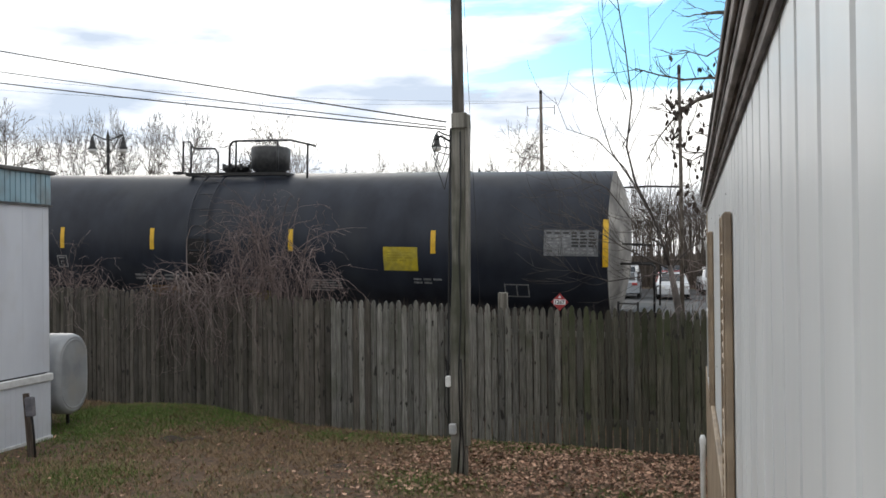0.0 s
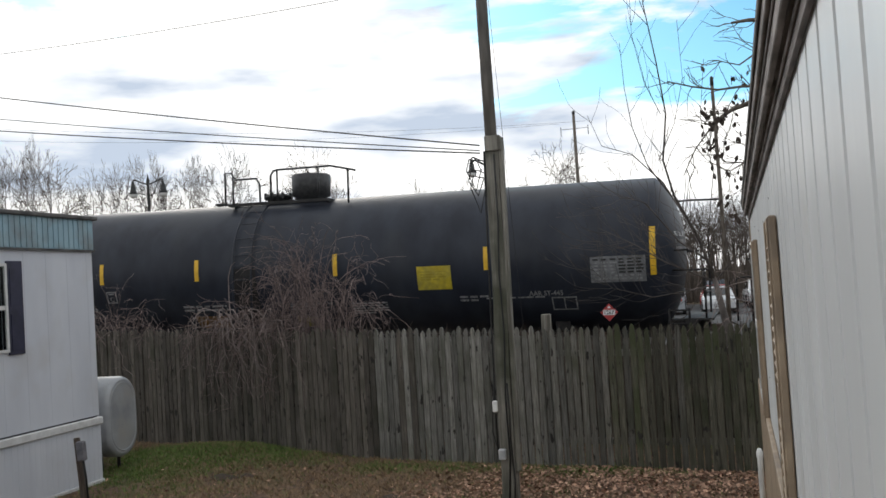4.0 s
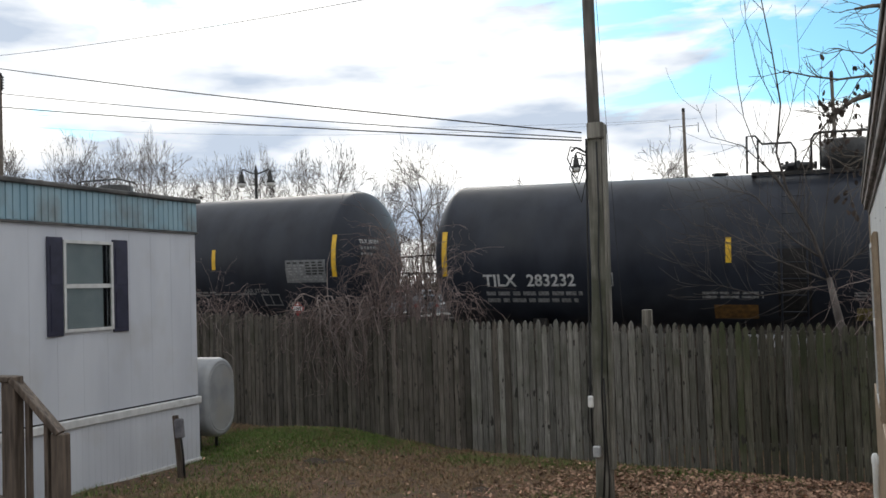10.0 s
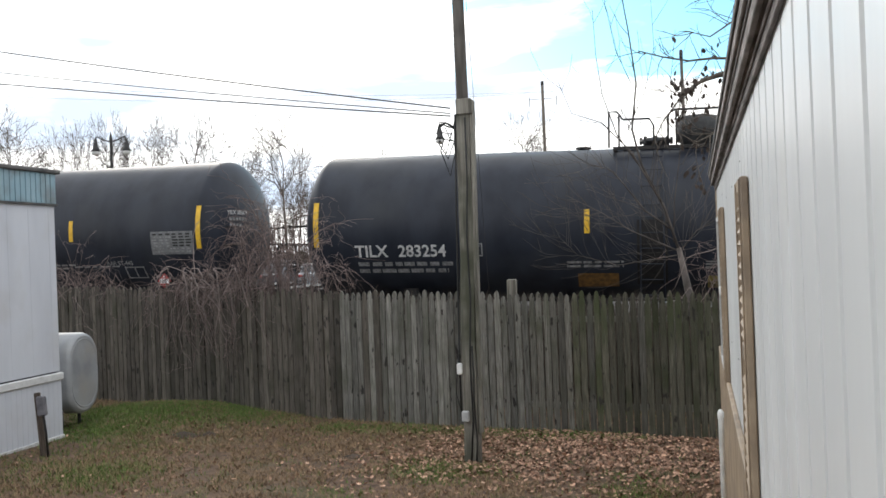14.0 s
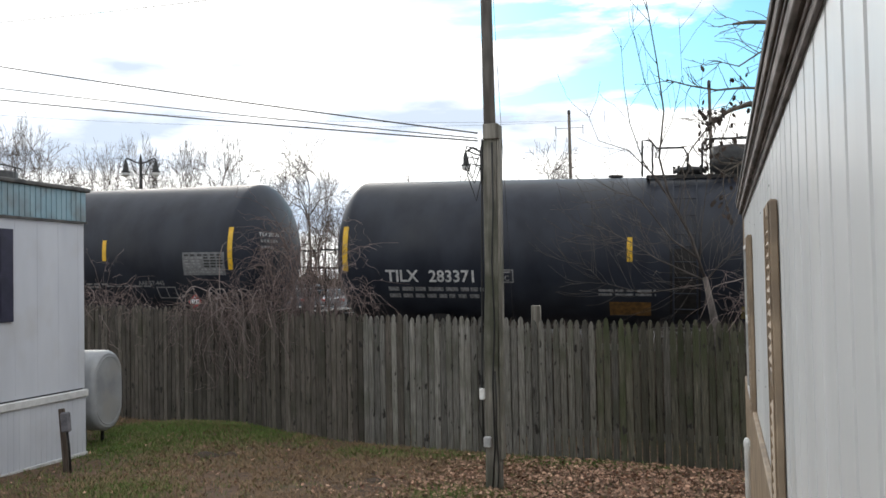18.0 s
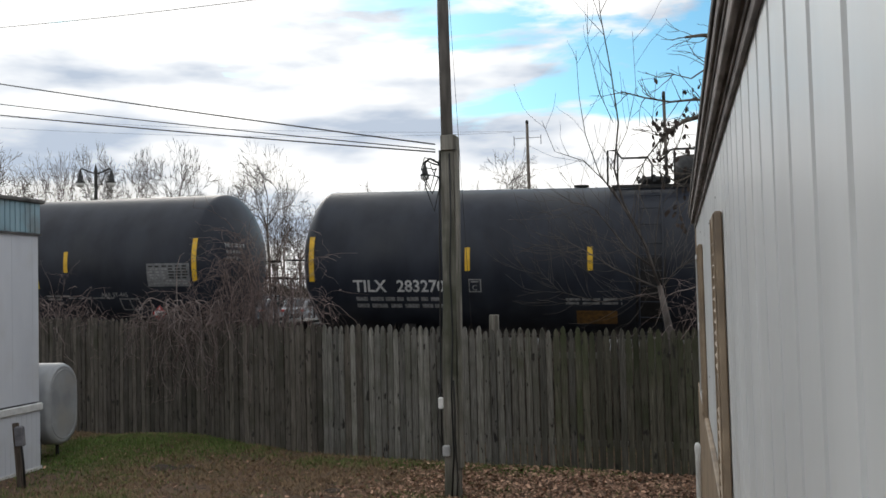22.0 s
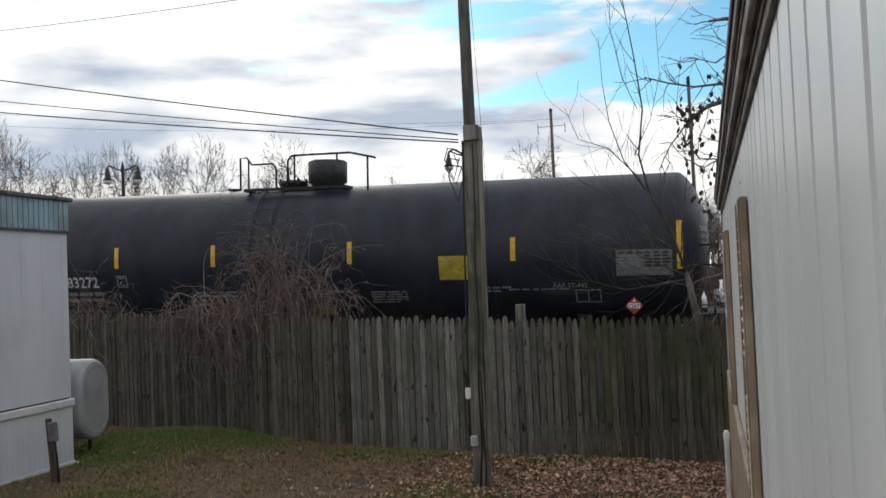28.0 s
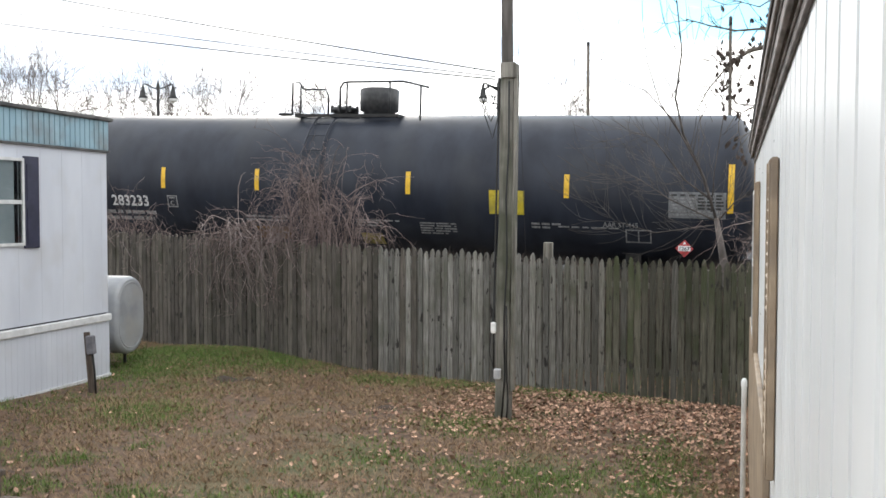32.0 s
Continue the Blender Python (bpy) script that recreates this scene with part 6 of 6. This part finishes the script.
    for x, y, r in ((-6.4, 11.5, 0.17), (-3.73, 10.7, 0.15), (-6.1, 11.65, 0.1)):
        vs = [(x, y, turf(x, y) + 0.05)]
        for k in range(14):
            a = 2 * math.pi * k / 14
            q = r * (1 + 0.35 * noise.noise((x + math.cos(a), y + math.sin(a), 1)))
            vs.append((x + q * 1.5 * math.cos(a), y + q * math.sin(a), turf(x, y) - 0.02))
        cl.add(vs, [(0, 1 + k, 1 + (k + 1) % 14) for k in range(14)], True)
    tagged(part("earth_mound", cl, "soil"), "low dark mounds of bare earth in the lawn", "soil", kind="stuff")


ground_cover()


# ---- street furniture and cars beyond the railway ----
def street_lamp(x, y, height, sides, turn=0):
    t = thing("street_lamp", "black street lamp with bell-shaped heads on curved arms", "street lamp", pose(x, y, land(x, y), 0, 0, turn), group="street lamps")
    part("post", Mesh().lathe([(0.17, 0), (0.17, 0.5), (0.10, 0.6), (0.075, 0.7), (0.055, height - 0.1), (0.07, height), (0.03, height + 0.18), (0.005, height + 0.3)], "z", seg=12), "iron", t)
    for k in sides:
        arm = Mesh().tube([(0, 0, height - 0.1), (k * 0.25, 0, height - 0.02), (k * 0.48, 0, height + 0.1), (k * 0.55, 0, height + 0.06)], 0.03, 6)
        arm.tube([(0, 0, height - 0.55), (k * 0.2, 0, height - 0.45), (k * 0.36, 0, height - 0.02)], 0.018, 5)
        part("arm", arm, "iron", t)
        hd = part("head", Mesh().lathe([(0.025, 0.05), (0.05, 0.0), (0.06, -0.1), (0.09, -0.17), (0.11, -0.34), (0.18, -0.43), (0.16, -0.44)], "z", (k * 0.55, 0, height), 14), "iron", t)
        part("lens", Mesh().lathe([(0.155, -0.44), (0.15, -0.54), (0.05, -0.60)], "z", (k * 0.55, 0, height), 14), "lamp", hd)
    return t


street_lamp(-20.0, 31.3, 6.65, (-1, 1), 22)
street_lamp(-7.12, 32.1, 6.66, (-1,))
street_lamp(-8.5, 44.0, 6.3, (1, -1), 25)
street_lamp(-9.9, 59.1, 6.5, (-1,), 10)


def utility_pole(x, y, height, arms=True, width=0.16, label="tall grey wooden utility pole", arm=0.0, stack=False):
    t = thing("utility_pole", label, "pole", pose(x, y, land(x, y)), group="utility poles")
    part("shaft", Mesh().tube([(0, 0, -0.3), (0.02, 0, height * 0.5), (0, 0, height)], [width, width * 0.85, width * 0.65], 10), "bark", t)
    if arms:
        part("crossarm", Mesh().box(-1.0, 1.0, -0.02, 0.02, height - 1.3, height - 1.265), "bark", t)
        for q in (-1.0, 1.0):
            part("insulator", Mesh().tube([(q, 0, height - 1.8), (q, 0, height - 1.1)], 0.03, 6), "iron", t)
    if arm:
        part("side_arm", Mesh().tube([(0, 0, 4.72), (-arm * 0.5, 0, 4.76), (-arm, 0, 4.74)], 0.035, 6), "iron", t, "thin horizontal metal arm")
    if stack:
        for q in range(5):
            part("insulator", Mesh().lathe([(0.04, -0.05), (0.11, -0.03), (0.11, 0.03), (0.04, 0.05)], "z", (width + 0.1, 0, height - 0.35 - 0.22 * q), 10), "iron", t)
        part("bracket", Mesh().box(width * 0.5, width + 0.06, -0.03, 0.03, height - 1.4, height - 0.2), "iron", t)
    part("cap", Mesh().lathe([(width * 0.7, height - 0.25), (width * 0.72, height), (0.03, height + 0.05)], "z", seg=10), "iron", t)


utility_pole(-8.83, 69.7, 14.52)
utility_pole(0.53, 30.9, 8.54, False, 0.078, arm=1.9)
utility_pole(-14.55, 13.6, 9.4, False, 0.085, "dark wooden line pole carrying the service wires", stack=True)
utility_pole(-59.2, 56.0, 19.8, False, 0.2, stack=True)


def parked_car():
    t = thing("parked_car", "parked car in the lot beyond the railway", "car", group="parked cars")
    side = [(-2.25, 0.32), (2.25, 0.32), (2.3, 0.62), (2.2, 0.86), (1.25, 0.98), (0.55, 1.46), (-1.35, 1.50), (-2.05, 1.02), (-2.28, 0.92)]
    body = Mesh()
    vs = []
    for y, k in ((-0.88, 0.93), (-0.8, 1.0), (0.8, 1.0), (0.88, 0.93)):
        vs += [(x * (1.0 if abs(y) < 0.85 else 0.985), y * (1 if z < 1.0 else 0.84), 0.32 + (z - 0.32) * k) for x, z in side]
    n = len(side)
    fs = [(i * n + (j + 1) % n, i * n + j, (i + 1) * n + j, (i + 1) * n + (j + 1) % n) for i in range(3) for j in range(n)]
    body.add(vs, fs + [tuple(range(n - 1, -1, -1)), tuple(range(3 * n, 4 * n))])
    part("body", body, "paint", t)
    for y, k in ((-1, 1), (1, -1)):
        o = [(1.02, 1.0), (0.5, 1.39), (-1.28, 1.42), (-1.8, 1.04)]
        mb = Mesh().add([(x, y * (0.86 - 0.12 * (z - 0.95)), z) for x, z in o], [(0, 1, 2, 3)])
        part("side_window", mb, "carglass", t)
    ws = Mesh().add([(1.20, -0.64, 1.02), (1.20, 0.64, 1.02), (0.60, 0.58, 1.44), (0.60, -0.58, 1.44)], [(0, 1, 2, 3)])
    part("windscreen", ws, "carglass", t)
    rw = Mesh().add([(-2.04, -0.62, 1.08), (-1.42, -0.58, 1.47), (-1.42, 0.58, 1.47), (-2.04, 0.62, 1.08)], [(0, 1, 2, 3)])
    part("rear_window", rw, "carglass", t)
    for x in (-1.4, 1.4):
        for y in (-0.82, 0.82):
            w = part("wheel", Mesh().lathe([(0.2, -0.1), (0.31, -0.1), (0.33, -0.06), (0.33, 0.06), (0.31, 0.1), (0.2, 0.1)], "y", (x, y, 0.33), 18), "tyre", t)
            part("rim", Mesh().lathe([(0.02, -0.11), (0.2, -0.105), (0.2, 0.105), (0.02, 0.11)], "y", (x, y, 0.33), 12), "box", w)
    for y in (-0.6, 0.6):
        part("headlight", Mesh().box(2.22, 2.31, y - 0.16, y + 0.16, 0.64, 0.78, bevel=0.02), "lamp", t)
        part("tail_light", Mesh().box(-2.31, -2.24, y - 0.14, y + 0.14, 0.76, 0.92, bevel=0.02), "red", t)
    return t


def car_park():
    rnd = random.Random(9)
    first, n = parked_car(), 0
    for y in (57.0, 64.0, 70.5):
        for k in range(22):
            x = -41 + k * 2.75 + rnd.uniform(-0.2, 0.2)
            if rnd.random() < 0.14:
                continue
            m = pose(x, y + rnd.uniform(-0.3, 0.3), land(x, y) + 0.02, 0, 0, rnd.choice((90, 90, -90)) + rnd.uniform(-3, 3))
            s = Matrix.Diagonal((1.0, 1.0, rnd.choice((1.0, 1.0, 1.18)), 1))
            c = first if n == 0 else copy_thing(first, Matrix())
            c.matrix_basis = m @ s
            n += 1


car_park()


# ---- movement ----
def motions():
    for i, car in enumerate(TRAIN_CARS):
        rows = []
        for k in range(33):
            t = k * 1.0
            w = (t - 16) / 16
            s = -0.591 + 4.5796 * t - 18.13 * i + 0.3559 * (w * w - 1) + 0.2286 * (w ** 3 - w)
            a, b = track_point(s - 5.9), track_point(s + 5.9)
            d = (b - a).normalized()
            drop = -0.17 if i == 0 else 0.0
            m = (a + b) / 2
            rows.append((t, Matrix.Translation((m.x, m.y, m.z + drop)) @ pose(0, 0, 0, 0, -math.degrees(math.asin(d.z)), math.degrees(math.atan2(d.y, d.x)))))
        walk(car, rows)


motions()
